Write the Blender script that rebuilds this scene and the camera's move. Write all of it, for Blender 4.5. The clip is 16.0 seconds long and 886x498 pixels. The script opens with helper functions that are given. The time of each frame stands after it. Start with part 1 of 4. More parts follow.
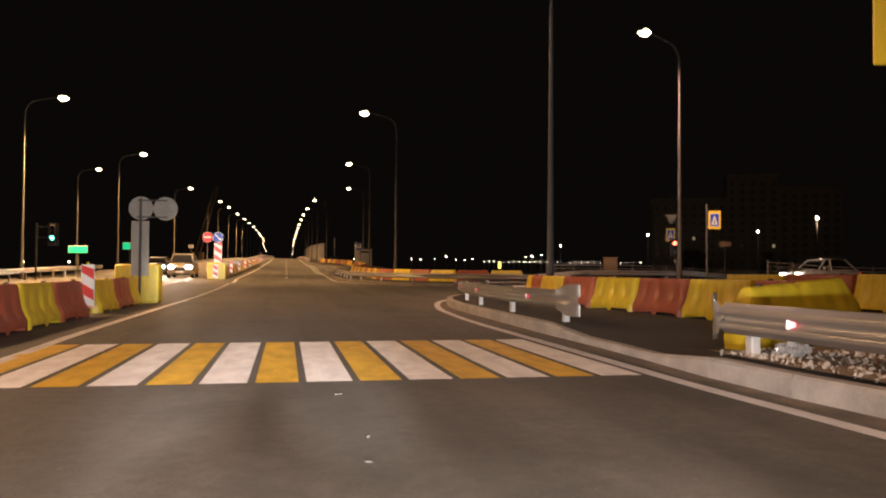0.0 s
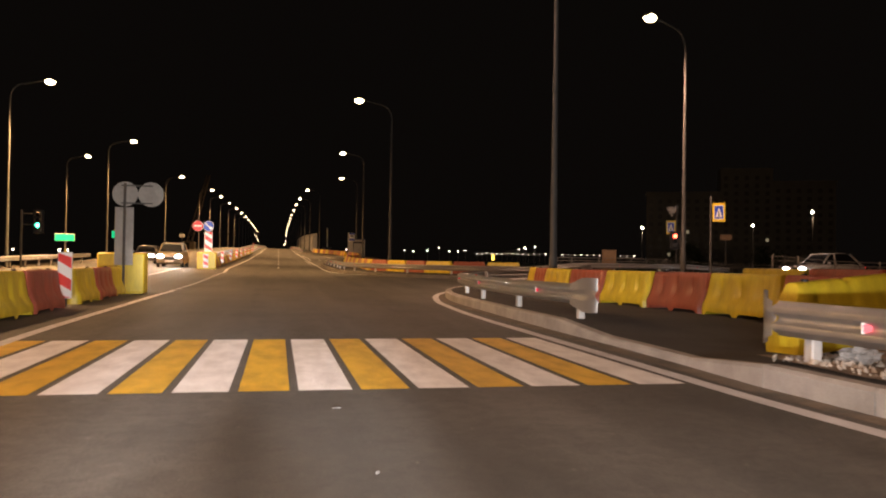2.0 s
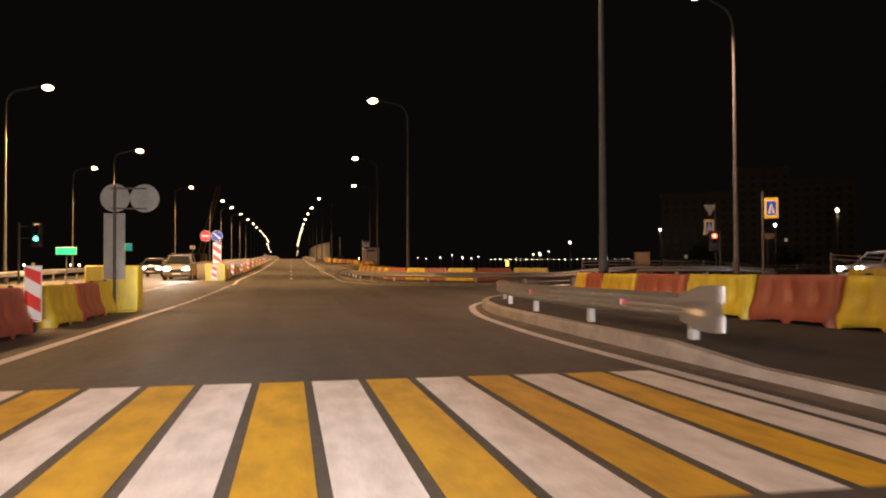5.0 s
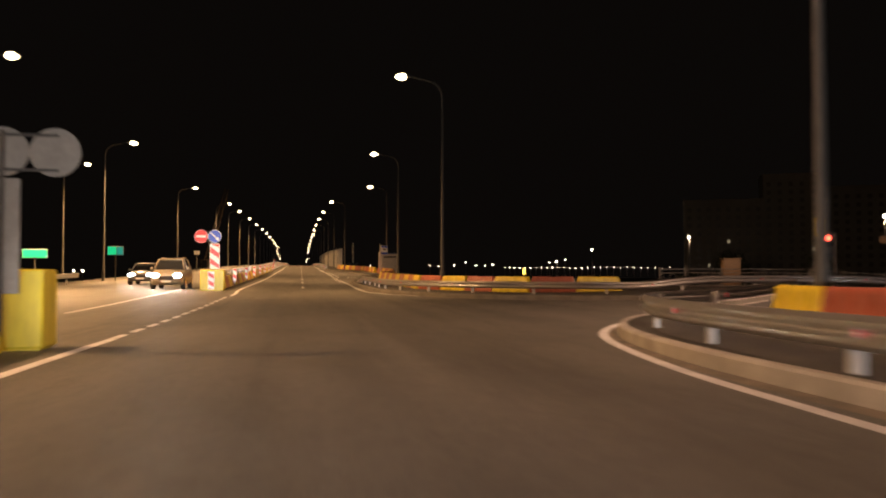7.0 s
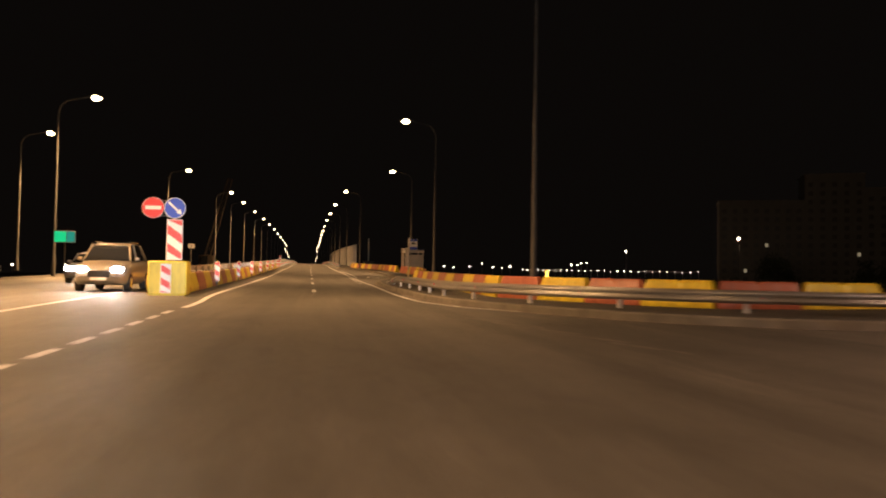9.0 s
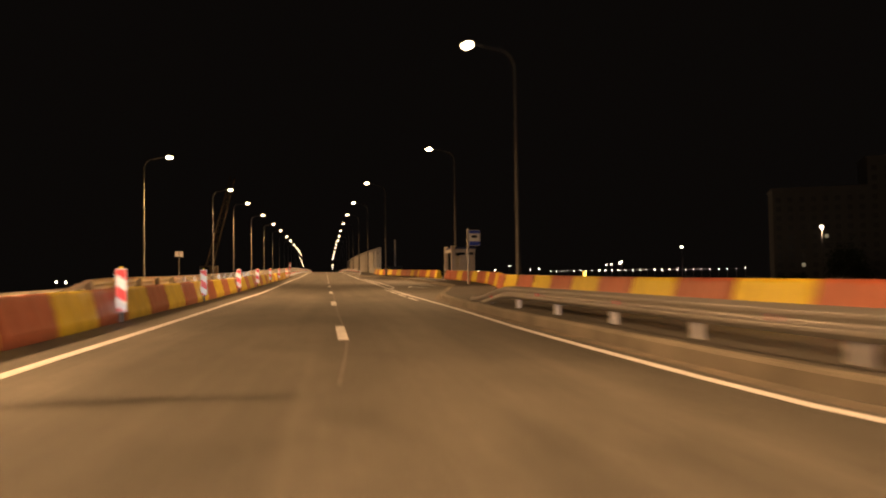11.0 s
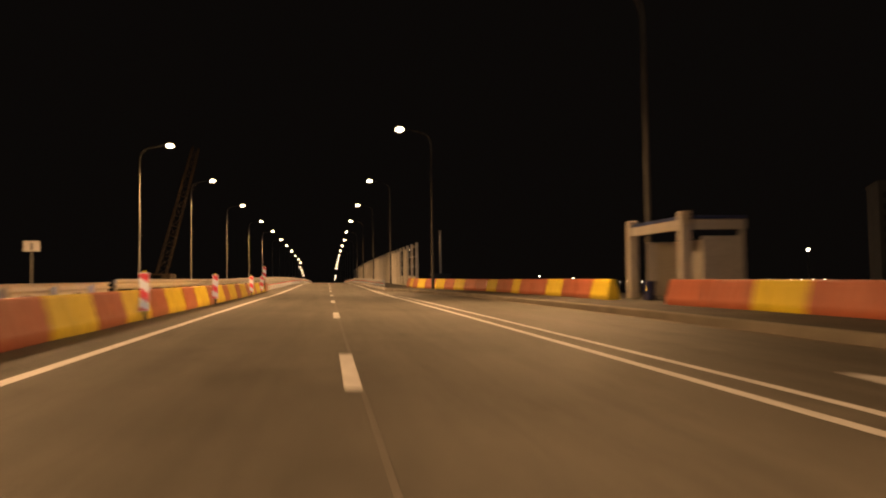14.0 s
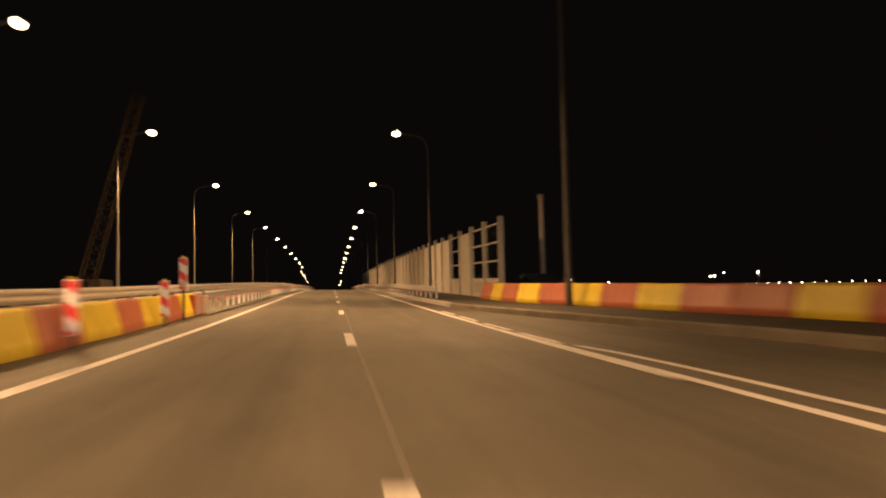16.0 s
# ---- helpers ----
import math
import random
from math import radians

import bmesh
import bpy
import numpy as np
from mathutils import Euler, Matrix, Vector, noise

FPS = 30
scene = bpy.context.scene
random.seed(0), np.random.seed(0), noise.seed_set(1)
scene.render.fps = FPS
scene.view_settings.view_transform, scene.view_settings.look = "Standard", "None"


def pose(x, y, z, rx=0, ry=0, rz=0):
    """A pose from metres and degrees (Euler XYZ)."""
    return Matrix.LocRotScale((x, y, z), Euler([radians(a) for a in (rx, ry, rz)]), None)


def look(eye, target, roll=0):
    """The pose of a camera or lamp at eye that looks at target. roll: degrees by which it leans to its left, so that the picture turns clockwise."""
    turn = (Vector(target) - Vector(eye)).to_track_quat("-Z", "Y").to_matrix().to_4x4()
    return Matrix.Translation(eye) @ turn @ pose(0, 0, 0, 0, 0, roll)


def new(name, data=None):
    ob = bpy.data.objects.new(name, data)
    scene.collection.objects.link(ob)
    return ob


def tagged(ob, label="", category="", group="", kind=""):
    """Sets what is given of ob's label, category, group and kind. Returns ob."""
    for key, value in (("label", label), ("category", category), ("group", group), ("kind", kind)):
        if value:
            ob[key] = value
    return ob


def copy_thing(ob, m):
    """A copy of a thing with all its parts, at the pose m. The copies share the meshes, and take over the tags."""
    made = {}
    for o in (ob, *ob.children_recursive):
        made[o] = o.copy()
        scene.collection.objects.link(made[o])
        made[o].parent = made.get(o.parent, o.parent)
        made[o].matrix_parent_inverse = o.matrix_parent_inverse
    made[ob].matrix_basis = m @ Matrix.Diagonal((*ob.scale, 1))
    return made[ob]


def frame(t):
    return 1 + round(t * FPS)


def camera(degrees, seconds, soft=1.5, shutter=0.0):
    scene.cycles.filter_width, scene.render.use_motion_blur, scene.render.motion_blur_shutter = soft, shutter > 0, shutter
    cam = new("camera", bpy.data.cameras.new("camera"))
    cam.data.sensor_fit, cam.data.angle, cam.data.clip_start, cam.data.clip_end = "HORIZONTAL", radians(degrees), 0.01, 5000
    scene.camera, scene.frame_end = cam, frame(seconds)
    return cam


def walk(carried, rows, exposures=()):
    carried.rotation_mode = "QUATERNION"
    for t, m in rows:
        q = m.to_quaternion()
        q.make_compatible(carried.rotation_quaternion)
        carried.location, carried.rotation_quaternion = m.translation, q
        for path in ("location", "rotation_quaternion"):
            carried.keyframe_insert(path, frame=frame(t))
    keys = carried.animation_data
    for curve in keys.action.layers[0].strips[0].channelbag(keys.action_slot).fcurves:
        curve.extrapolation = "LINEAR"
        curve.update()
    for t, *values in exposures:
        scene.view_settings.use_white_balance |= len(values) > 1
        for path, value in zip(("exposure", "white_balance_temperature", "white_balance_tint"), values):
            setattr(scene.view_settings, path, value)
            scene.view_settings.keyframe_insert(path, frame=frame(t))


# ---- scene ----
cam = camera(56.5, 16.0, soft=2.0, shutter=1.0)
ROWS = [
    (0.0, 0.002, 0.0, 1.031, 91.476, -0.405, -10.783),
    (0.5, 0.019, 0.254, 1.024, 91.405, -0.822, -10.863),
    (1.0, 0.015, 0.485, 1.027, 91.175, -1.139, -11.074),
    (1.5, 0.012, 0.706, 1.031, 90.93, -1.148, -11.262),
    (2.0, 0.026, 1.119, 1.024, 90.892, -0.867, -11.3),
    (2.5, 0.027, 1.505, 1.026, 90.854, -0.536, -11.21),
    (3.0, 0.034, 2.003, 1.016, 90.855, -0.618, -11.1),
    (3.5, 0.036, 2.434, 1.016, 90.862, -0.491, -10.965),
    (4.0, 0.04, 2.873, 1.016, 90.965, -0.082, -10.858),
    (6.5, -0.075, 9.994, 1.025, 91.875, 0.228, -10.021),
    (7.0, -0.103, 13.31, 1.037, 91.934, 0.001, -9.81),
    (7.5, -0.133, 16.985, 1.025, 92.012, 0.004, -9.621),
    (8.0, -0.15, 21.32, 1.0, 91.881, -1.687, -9.567),
    (10.5, -0.208, 45.93, 1.11, 92.324, 0.775, -8.355),
    (11.0, -0.218, 52.328, 1.193, 92.358, 0.891, -8.127),
    (11.5, -0.227, 58.934, 1.268, 92.505, 1.462, -7.935),
    (12.0, -0.234, 66.081, 1.373, 92.742, 1.61, -7.742),
    (12.5, -0.242, 73.436, 1.476, 92.918, 1.378, -7.692),
    (13.0, -0.228, 81.394, 1.615, 93.121, 1.352, -7.724),
    (13.5, -0.212, 89.255, 1.73, 93.253, 1.109, -7.844),
    (14.0, -0.174, 97.576, 1.913, 93.101, 0.815, -7.953),
    (14.5, -0.187, 105.495, 2.087, 93.23, 0.811, -7.899),
    (15.0, -0.215, 113.915, 2.257, 93.267, 1.297, -7.762),
    (15.5, -0.237, 122.249, 2.43, 93.386, 1.228, -7.689),
    (16.0, -0.267, 131.311, 2.61, 93.439, 1.284, -7.663),
]
walk(cam, [(t, pose(x, y, z, rx, ry, rz)) for t, x, y, z, rx, ry, rz in ROWS])

# ---- world and light ----
world = bpy.data.worlds.new("night")
scene.world = world
world.use_nodes = True
world.node_tree.nodes["Background"].inputs[0].default_value = (0.55, 0.42, 0.35, 1)
world.node_tree.nodes["Background"].inputs[1].default_value = 0.0055
LAMP_WATTS = 19500.0
AMBER = (1.0, 0.54, 0.225)
WARM_WHITE = (1.0, 0.58, 0.38)


def lamp_light(name, place, watts, colour=AMBER, radius=0.35, lean=(0, 0)):
    """The bulb of a street lamp: its hood throws the light down and outwards across the road. lean: how far it looks sideways for each metre down."""
    data = bpy.data.lights.new(name, "SPOT")
    data.energy, data.color, data.shadow_soft_size = watts, colour, radius
    data.spot_size, data.spot_blend = radians(148), 1.0
    ob = new(name, data)
    ob.matrix_world = look(place, Vector(place) + Vector((lean[0], lean[1], -1)))
    return ob


def beam_light(name, place, target, watts, degrees, colour=(1.0, 0.93, 0.82)):
    data = bpy.data.lights.new(name, "SPOT")
    data.energy, data.color, data.shadow_soft_size = watts, colour, 0.06
    data.spot_size, data.spot_blend = radians(degrees), 1.0
    ob = new(name, data)
    ob.matrix_world = look(place, target)
    return ob


# ---- materials ----
def shader(name, base, rough=0.6, metal=0.0, spec=0.5):
    m = bpy.data.materials.new(name)
    m.use_nodes = True
    b = m.node_tree.nodes["Principled BSDF"]
    b.inputs["Base Color"].default_value = (*base, 1)
    b.inputs["Roughness"].default_value = rough
    b.inputs["Metallic"].default_value = metal
    b.inputs["Specular IOR Level"].default_value = spec
    return m, m.node_tree, b


def add(tree, kind, **inputs):
    n = tree.nodes.new(kind)
    for k, v in inputs.items():
        n.inputs[k].default_value = v
    return n


def worn(name, base, other, rough=0.6, metal=0.0, grain=60.0, stain=1.2, bump=0.15, mix=0.5, spec=0.5, vary=0.0, stretch=(1, 1, 1), depth=0.01, speckle=0.2):
    """A surface of two tones: large stains and fine grain, with relief. vary: how far whole objects differ in tone."""
    m, tree, b = shader(name, base, rough, metal, spec)
    link = tree.links.new
    co = tree.nodes.new("ShaderNodeTexCoord")
    mp = tree.nodes.new("ShaderNodeMapping")
    mp.inputs["Scale"].default_value = stretch
    link(co.outputs["Object"], mp.inputs["Vector"])
    big = add(tree, "ShaderNodeTexNoise", Scale=stain, Detail=5.0, Roughness=0.6)
    fine = add(tree, "ShaderNodeTexNoise", Scale=grain, Detail=3.0)
    link(mp.outputs[0], big.inputs["Vector"])
    link(co.outputs["Object"], fine.inputs["Vector"])
    ramp = tree.nodes.new("ShaderNodeValToRGB")
    ramp.color_ramp.elements[0].position, ramp.color_ramp.elements[1].position = 0.38, 0.68
    link(big.outputs["Fac"], ramp.inputs[0])
    blend = tree.nodes.new("ShaderNodeMix")
    blend.data_type = "RGBA"
    blend.inputs["A"].default_value, blend.inputs["B"].default_value = (*base, 1), (*other, 1)
    scale = tree.nodes.new("ShaderNodeMath")
    scale.operation = "MULTIPLY"
    scale.inputs[1].default_value = mix
    link(ramp.outputs[0], scale.inputs[0])
    link(scale.outputs[0], blend.inputs["Factor"])
    speck = tree.nodes.new("ShaderNodeMapRange")
    speck.inputs["From Min"].default_value, speck.inputs["From Max"].default_value = 0.3, 0.7
    speck.inputs["To Min"].default_value, speck.inputs["To Max"].default_value = 1 - speckle, 1 + speckle
    link(fine.outputs["Fac"], speck.inputs[0])
    value = speck.outputs[0]
    if vary:
        info = tree.nodes.new("ShaderNodeObjectInfo")
        tone = tree.nodes.new("ShaderNodeMapRange")
        tone.inputs["To Min"].default_value, tone.inputs["To Max"].default_value = 1 - vary, 1 + vary
        link(info.outputs["Random"], tone.inputs[0])
        both = tree.nodes.new("ShaderNodeMath")
        both.operation = "MULTIPLY"
        link(speck.outputs[0], both.inputs[0])
        link(tone.outputs[0], both.inputs[1])
        value = both.outputs[0]
    hsv = tree.nodes.new("ShaderNodeHueSaturation")
    link(blend.outputs["Result"], hsv.inputs["Color"])
    link(value, hsv.inputs["Value"])
    link(hsv.outputs[0], b.inputs["Base Color"])
    rr = tree.nodes.new("ShaderNodeMapRange")
    rr.inputs["To Min"].default_value, rr.inputs["To Max"].default_value = max(0.03, rough - 0.12), min(1, rough + 0.12)
    link(big.outputs["Fac"], rr.inputs[0])
    link(rr.outputs[0], b.inputs["Roughness"])
    bp = add(tree, "ShaderNodeBump", Strength=bump, Distance=depth)
    link(fine.outputs["Fac"], bp.inputs["Height"])
    link(bp.outputs[0], b.inputs["Normal"])
    return m


def glowing(name, colour, strength):
    m, tree, b = shader(name, colour, 0.4)
    b.inputs["Emission Color"].default_value = (*colour, 1)
    b.inputs["Emission Strength"].default_value = strength
    return m


def asphalt_material():
    """Worn asphalt: coarse grain, wheel tracks along the lane, dusty patches and dark smears."""
    m, tree, b = shader("asphalt", (0.08, 0.074, 0.068), 0.75)
    link = tree.links.new
    co = tree.nodes.new("ShaderNodeTexCoord")

    def field(scale, detail, stretch, low, high, to_low, to_high):
        mp = tree.nodes.new("ShaderNodeMapping")
        mp.inputs["Scale"].default_value = stretch
        link(co.outputs["Object"], mp.inputs["Vector"])
        n = add(tree, "ShaderNodeTexNoise", Scale=scale, Detail=detail, Roughness=0.62, Distortion=0.6)
        link(mp.outputs[0], n.inputs["Vector"])
        r = add(tree, "ShaderNodeMapRange")
        for k, v in zip(("From Min", "From Max", "To Min", "To Max"), (low, high, to_low, to_high)):
            r.inputs[k].default_value = v
        link(n.outputs["Fac"], r.inputs[0])
        return r.outputs[0], n.outputs["Fac"]

    fine, relief = field(70, 4, (1, 1, 1), 0.3, 0.7, 0.62, 1.38)
    tracks, _ = field(0.9, 3, (1, 0.035, 1), 0.35, 0.65, 0.78, 1.24)
    patches, _ = field(0.28, 5, (1, 0.5, 1), 0.4, 0.66, 0.82, 1.18)
    smears, wet = field(1.1, 6, (1, 0.6, 1), 0.48, 0.7, 1.04, 0.76)
    mottle, _ = field(7, 3, (1, 1, 1), 0.35, 0.65, 0.86, 1.14)
    grit = add(tree, "ShaderNodeTexVoronoi", Scale=4.5)
    link(co.outputs["Object"], grit.inputs["Vector"])
    chips = add(tree, "ShaderNodeMapRange")
    for k, v in zip(("From Min", "From Max", "To Min", "To Max"), (0.03, 0.07, 2.2, 1.0)):
        chips.inputs[k].default_value = v
    link(grit.outputs["Distance"], chips.inputs[0])
    value = fine
    for f in (tracks, patches, smears, mottle, chips.outputs[0]):
        mul = tree.nodes.new("ShaderNodeMath")
        mul.operation = "MULTIPLY"
        link(value, mul.inputs[0])
        link(f, mul.inputs[1])
        value = mul.outputs[0]
    hsv = tree.nodes.new("ShaderNodeHueSaturation")
    hsv.inputs["Color"].default_value = (0.090, 0.084, 0.072, 1)
    link(value, hsv.inputs["Value"])
    link(hsv.outputs[0], b.inputs["Base Color"])
    rr = add(tree, "ShaderNodeMapRange")
    rr.inputs["To Min"].default_value, rr.inputs["To Max"].default_value = 0.85, 0.5
    link(wet, rr.inputs[0])
    link(rr.outputs[0], b.inputs["Roughness"])
    bp = add(tree, "ShaderNodeBump", Strength=0.6, Distance=0.008)
    link(relief, bp.inputs["Height"])
    link(bp.outputs[0], b.inputs["Normal"])
    return m


ASPHALT = asphalt_material()


def clear_glass():
    m, tree, b = shader("clear_panel_glass", (0.9, 0.92, 0.9), 0.04)
    b.inputs["Transmission Weight"].default_value = 1.0
    b.inputs["IOR"].default_value = 1.45
    return m


FOOTWAY = worn("footway_asphalt", (0.06, 0.055, 0.05), (0.035, 0.032, 0.03), 0.9, grain=45, stain=0.5, bump=0.5, mix=0.9)
DIRT = worn("dirt", (0.05, 0.042, 0.03), (0.025, 0.026, 0.015), 0.95, grain=6, stain=0.08, bump=0.6, depth=0.05)
KERB_STONE = worn("kerb_concrete", (0.39, 0.365, 0.335), (0.23, 0.21, 0.19), 0.85, grain=60, stain=2.2, bump=0.15, mix=0.7, vary=0.08, speckle=0.08)
# darker, browner kerb concrete for the bus bay side
DARK_KERB = worn("dark_kerb_concrete", (0.17, 0.15, 0.12), (0.09, 0.08, 0.068), 0.9, grain=60, stain=1.6, bump=0.15, mix=0.6, vary=0.1, speckle=0.07)
CONCRETE = worn("kerb_concrete", (0.36, 0.335, 0.31), (0.2, 0.18, 0.16), 0.85, grain=60, stain=1.6, bump=0.15, mix=0.6, vary=0.1, speckle=0.07)
WHITE_LINE = worn("white_road_paint", (0.88, 0.87, 0.85), (0.5, 0.48, 0.46), 0.6, grain=70, stain=5.0, bump=0.3, mix=0.55, vary=0.06, speckle=0.1, stretch=(1, 0.35, 1))
LANE_WHITE = worn("white_lane_paint", (0.66, 0.66, 0.68), (0.36, 0.36, 0.37), 0.6, grain=70, stain=5.0, bump=0.3, mix=0.6, vary=0.06, speckle=0.12, stretch=(1, 0.35, 1))
YELLOW_LINE = worn("yellow_road_paint", (0.74, 0.46, 0.03), (0.45, 0.27, 0.03), 0.6, grain=70, stain=4.5, bump=0.3, mix=0.75, vary=0.05, speckle=0.1, stretch=(1, 0.35, 1))
YELLOW = worn("yellow_plastic", (0.78, 0.61, 0.035), (0.52, 0.38, 0.03), 0.42, grain=40, stain=4.0, bump=0.04, mix=0.75, vary=0.10, speckle=0.04, stretch=(1.4, 1.4, 0.35))
PALE_RED = worn("faded_red_plastic", (0.46, 0.135, 0.07), (0.3, 0.09, 0.055), 0.42, grain=40, stain=3.0, bump=0.04, mix=0.9, vary=0.12, speckle=0.07, stretch=(1.4, 1.4, 0.35))
RED = worn("red_plastic", (0.40, 0.098, 0.055), (0.27, 0.07, 0.046), 0.45, grain=40, stain=4.0, bump=0.04, mix=0.75, vary=0.12, speckle=0.05, stretch=(1.4, 1.4, 0.35))
# posts of the same steel, paler, with the headlights' glare painted in
ZINC_POST = worn("zinc_post_steel", (0.66, 0.65, 0.64), (0.5, 0.49, 0.48), 0.4, 0.3, grain=30, stain=5, bump=0.02, mix=0.35, speckle=0.04)
# rail steel lighter than ZINC: headlight brightness is put into its base colour
LIT_ZINC = worn("lit_rail_steel", (0.6, 0.59, 0.58), (0.46, 0.45, 0.44), 0.36, 0.55, grain=30, stain=2.0, bump=0.0, mix=0.4, speckle=0.02)
ZINC = worn("galvanised_steel", (0.44, 0.43, 0.42), (0.36, 0.35, 0.34), 0.36, 0.78, grain=30, stain=2.0, bump=0.0, mix=0.4, speckle=0.02)
POLE = worn("grey_pole_steel", (0.1, 0.097, 0.092), (0.07, 0.068, 0.064), 0.7, 0.1, grain=20, stain=1.5, bump=0.03, speckle=0.06, spec=0.3)
SIGN_BACK = worn("sign_back_steel", (0.34, 0.32, 0.29), (0.22, 0.21, 0.19), 0.5, 0.3, grain=20, stain=3.5, bump=0.02, speckle=0.05)
PANEL = worn("noise_panel_steel", (0.56, 0.53, 0.47), (0.42, 0.4, 0.35), 0.5, 0.1, grain=14, stain=0.8, bump=0.06, vary=0.08, stretch=(1, 1, 0.3))
SHELTER = worn("shelter_steel", (0.6, 0.57, 0.53), (0.44, 0.42, 0.39), 0.45, 0.2, grain=20, stain=1.0, bump=0.06)
SHELTER_ROOF = worn("blue_roof_steel", (0.03, 0.05, 0.16), (0.02, 0.03, 0.09), 0.4, 0.1, grain=20, stain=1.0, bump=0.05)
BIN_BLUE = worn("blue_bin_paint", (0.03, 0.04, 0.16), (0.02, 0.025, 0.09), 0.5, grain=20, stain=2.0, bump=0.05)
FENCE = worn("fence_paint", (0.30, 0.28, 0.25), (0.18, 0.17, 0.15), 0.55, 0.3, grain=20, stain=2.0, bump=0.08)
BOXPAINT = worn("cabinet_paint", (0.42, 0.26, 0.13), (0.3, 0.18, 0.1), 0.6, grain=20, stain=2.0, bump=0.08)
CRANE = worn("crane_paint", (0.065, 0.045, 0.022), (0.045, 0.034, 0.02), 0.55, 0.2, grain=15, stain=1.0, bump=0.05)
SAND = worn("sandy_earth", (0.32, 0.25, 0.18), (0.13, 0.1, 0.075), 0.95, grain=30, stain=2.5, bump=0.5, mix=0.9)
GRAVEL = worn("pale_gravel", (0.5, 0.45, 0.39), (0.3, 0.26, 0.21), 0.9, grain=30, stain=8, bump=0.3, mix=0.9)
PAPER = worn("dirty_paper", (0.11, 0.1, 0.09), (0.07, 0.065, 0.058), 0.8, grain=60, stain=20, bump=0.1)
BARK = worn("dark_bark", (0.12, 0.09, 0.07), (0.06, 0.05, 0.04), 0.9, grain=20, stain=3, bump=0.4)
LEAVES = worn("dark_leaves", (0.06, 0.075, 0.03), (0.035, 0.045, 0.02), 0.7, grain=6, stain=0.8, bump=0.05)
FACADE = worn("apartment_wall", (0.42, 0.39, 0.34), (0.3, 0.28, 0.25), 0.9, grain=4, stain=0.2, bump=0.1)
SIGN_WHITE = shader("sign_white", (0.82, 0.82, 0.8), 0.35)[0]
SIGN_RED = shader("sign_red", (0.72, 0.045, 0.035), 0.35)[0]
SIGN_BLUE = shader("sign_blue", (0.025, 0.07, 0.55), 0.35)[0]
SIGN_YELLOW = shader("sign_yellow", (0.8, 0.58, 0.03), 0.35)[0]
SIGN_BLACK = shader("sign_black", (0.02, 0.02, 0.022), 0.5)[0]
RUBBER = worn("rubber", (0.025, 0.025, 0.025), (0.04, 0.038, 0.035), 0.85, grain=40, stain=5, bump=0.2)
DARK_GLASS = shader("dark_car_glass", (0.015, 0.016, 0.018), 0.06, 0.0, 0.6)[0]
WHITE_CAR = shader("white_car_paint", (0.75, 0.74, 0.72), 0.22, 0.0, 0.6)[0]
BEIGE_CAR = shader("silver_beige_car_paint", (0.3, 0.26, 0.2), 0.28, 0.5, 0.6)[0]
GREY_CAR = shader("grey_car_paint", (0.2, 0.2, 0.21), 0.28, 0.5, 0.6)[0]
CHROME = shader("chrome", (0.7, 0.7, 0.7), 0.15, 1.0)[0]
LAMP_GLASS = glowing("sodium_lamp_glass", (1.0, 0.72, 0.4), 16.0)
FILM = shader("clear_plastic_film", (0.62, 0.6, 0.58), 0.18, 0.0, 0.7)[0]
FILM.node_tree.nodes["Principled BSDF"].inputs["Alpha"].default_value = 0.55
FAR_GLOW = glowing("distant_lamp_glass", (1.0, 0.86, 0.62), 14.0)
HEADLIGHT = glowing("headlight_glass", (0.93, 0.96, 1.0), 120.0)
TAIL = glowing("tail_light_glass", (1.0, 0.04, 0.03), 3.0)
RED_SIGNAL = glowing("red_signal_glass", (1.0, 0.06, 0.03), 18.0)
GREEN_SIGNAL = glowing("green_signal_glass", (0.05, 1.0, 0.5), 22.0)
GREEN_BOARD = glowing("green_display", (0.01, 0.55, 0.22), 1.1)
TEAL_BOARD = glowing("teal_display", (0.02, 0.3, 0.24), 0.8)
YELLOW_BOARD = glowing("yellow_lit_board", (1.0, 0.55, 0.08), 5.0)
CLEAR = clear_glass()
DIM_WINDOW = shader("unlit_window_glass", (0.2, 0.19, 0.17), 0.3)[0]
ROOM_LIGHT = glowing("lit_window", (1.0, 0.8, 0.5), 0.2)
GUTTER = worn("gutter_dust", (0.19, 0.155, 0.115), (0.085, 0.077, 0.068), 0.95, grain=50, stain=1.8, bump=0.4, mix=1.0)
FADED_LINE = worn("faded_road_paint", (0.2, 0.18, 0.16), (0.08, 0.075, 0.07), 0.7, grain=60, stain=3, bump=0.4, mix=1.0)
JOINT = worn("joint_mortar", (0.13, 0.12, 0.105), (0.085, 0.08, 0.072), 0.85, grain=50, stain=1.5, bump=0.3, mix=1.0)
SEAM = worn("seam_bitumen", (0.11, 0.1, 0.09), (0.08, 0.075, 0.07), 0.6, grain=30, stain=2, bump=0.3)
REFLECTOR = shader("red_reflector", (0.9, 0.08, 0.12), 0.2)[0]


# ---- mesh helpers ----
def part(name, bm, material, parent=None, label=""):
    bm.normal_update()
    me = bpy.data.meshes.new(name)
    bm.to_mesh(me)
    bm.free()
    me.materials.append(material)
    ob = new(name, me)
    ob.parent = parent
    if label:
        ob["label"] = label
    return ob


def share(ob, m, parent):
    """Another object on the same mesh, under parent."""
    c = ob.copy()
    scene.collection.objects.link(c)
    c.parent, c.matrix_basis = parent, m
    return c


def thing(name, m, label, category, group="", kind=""):
    ob = new(name)
    ob.matrix_basis = m
    ob.empty_display_size = 0.3
    return tagged(ob, label, category, group, kind)


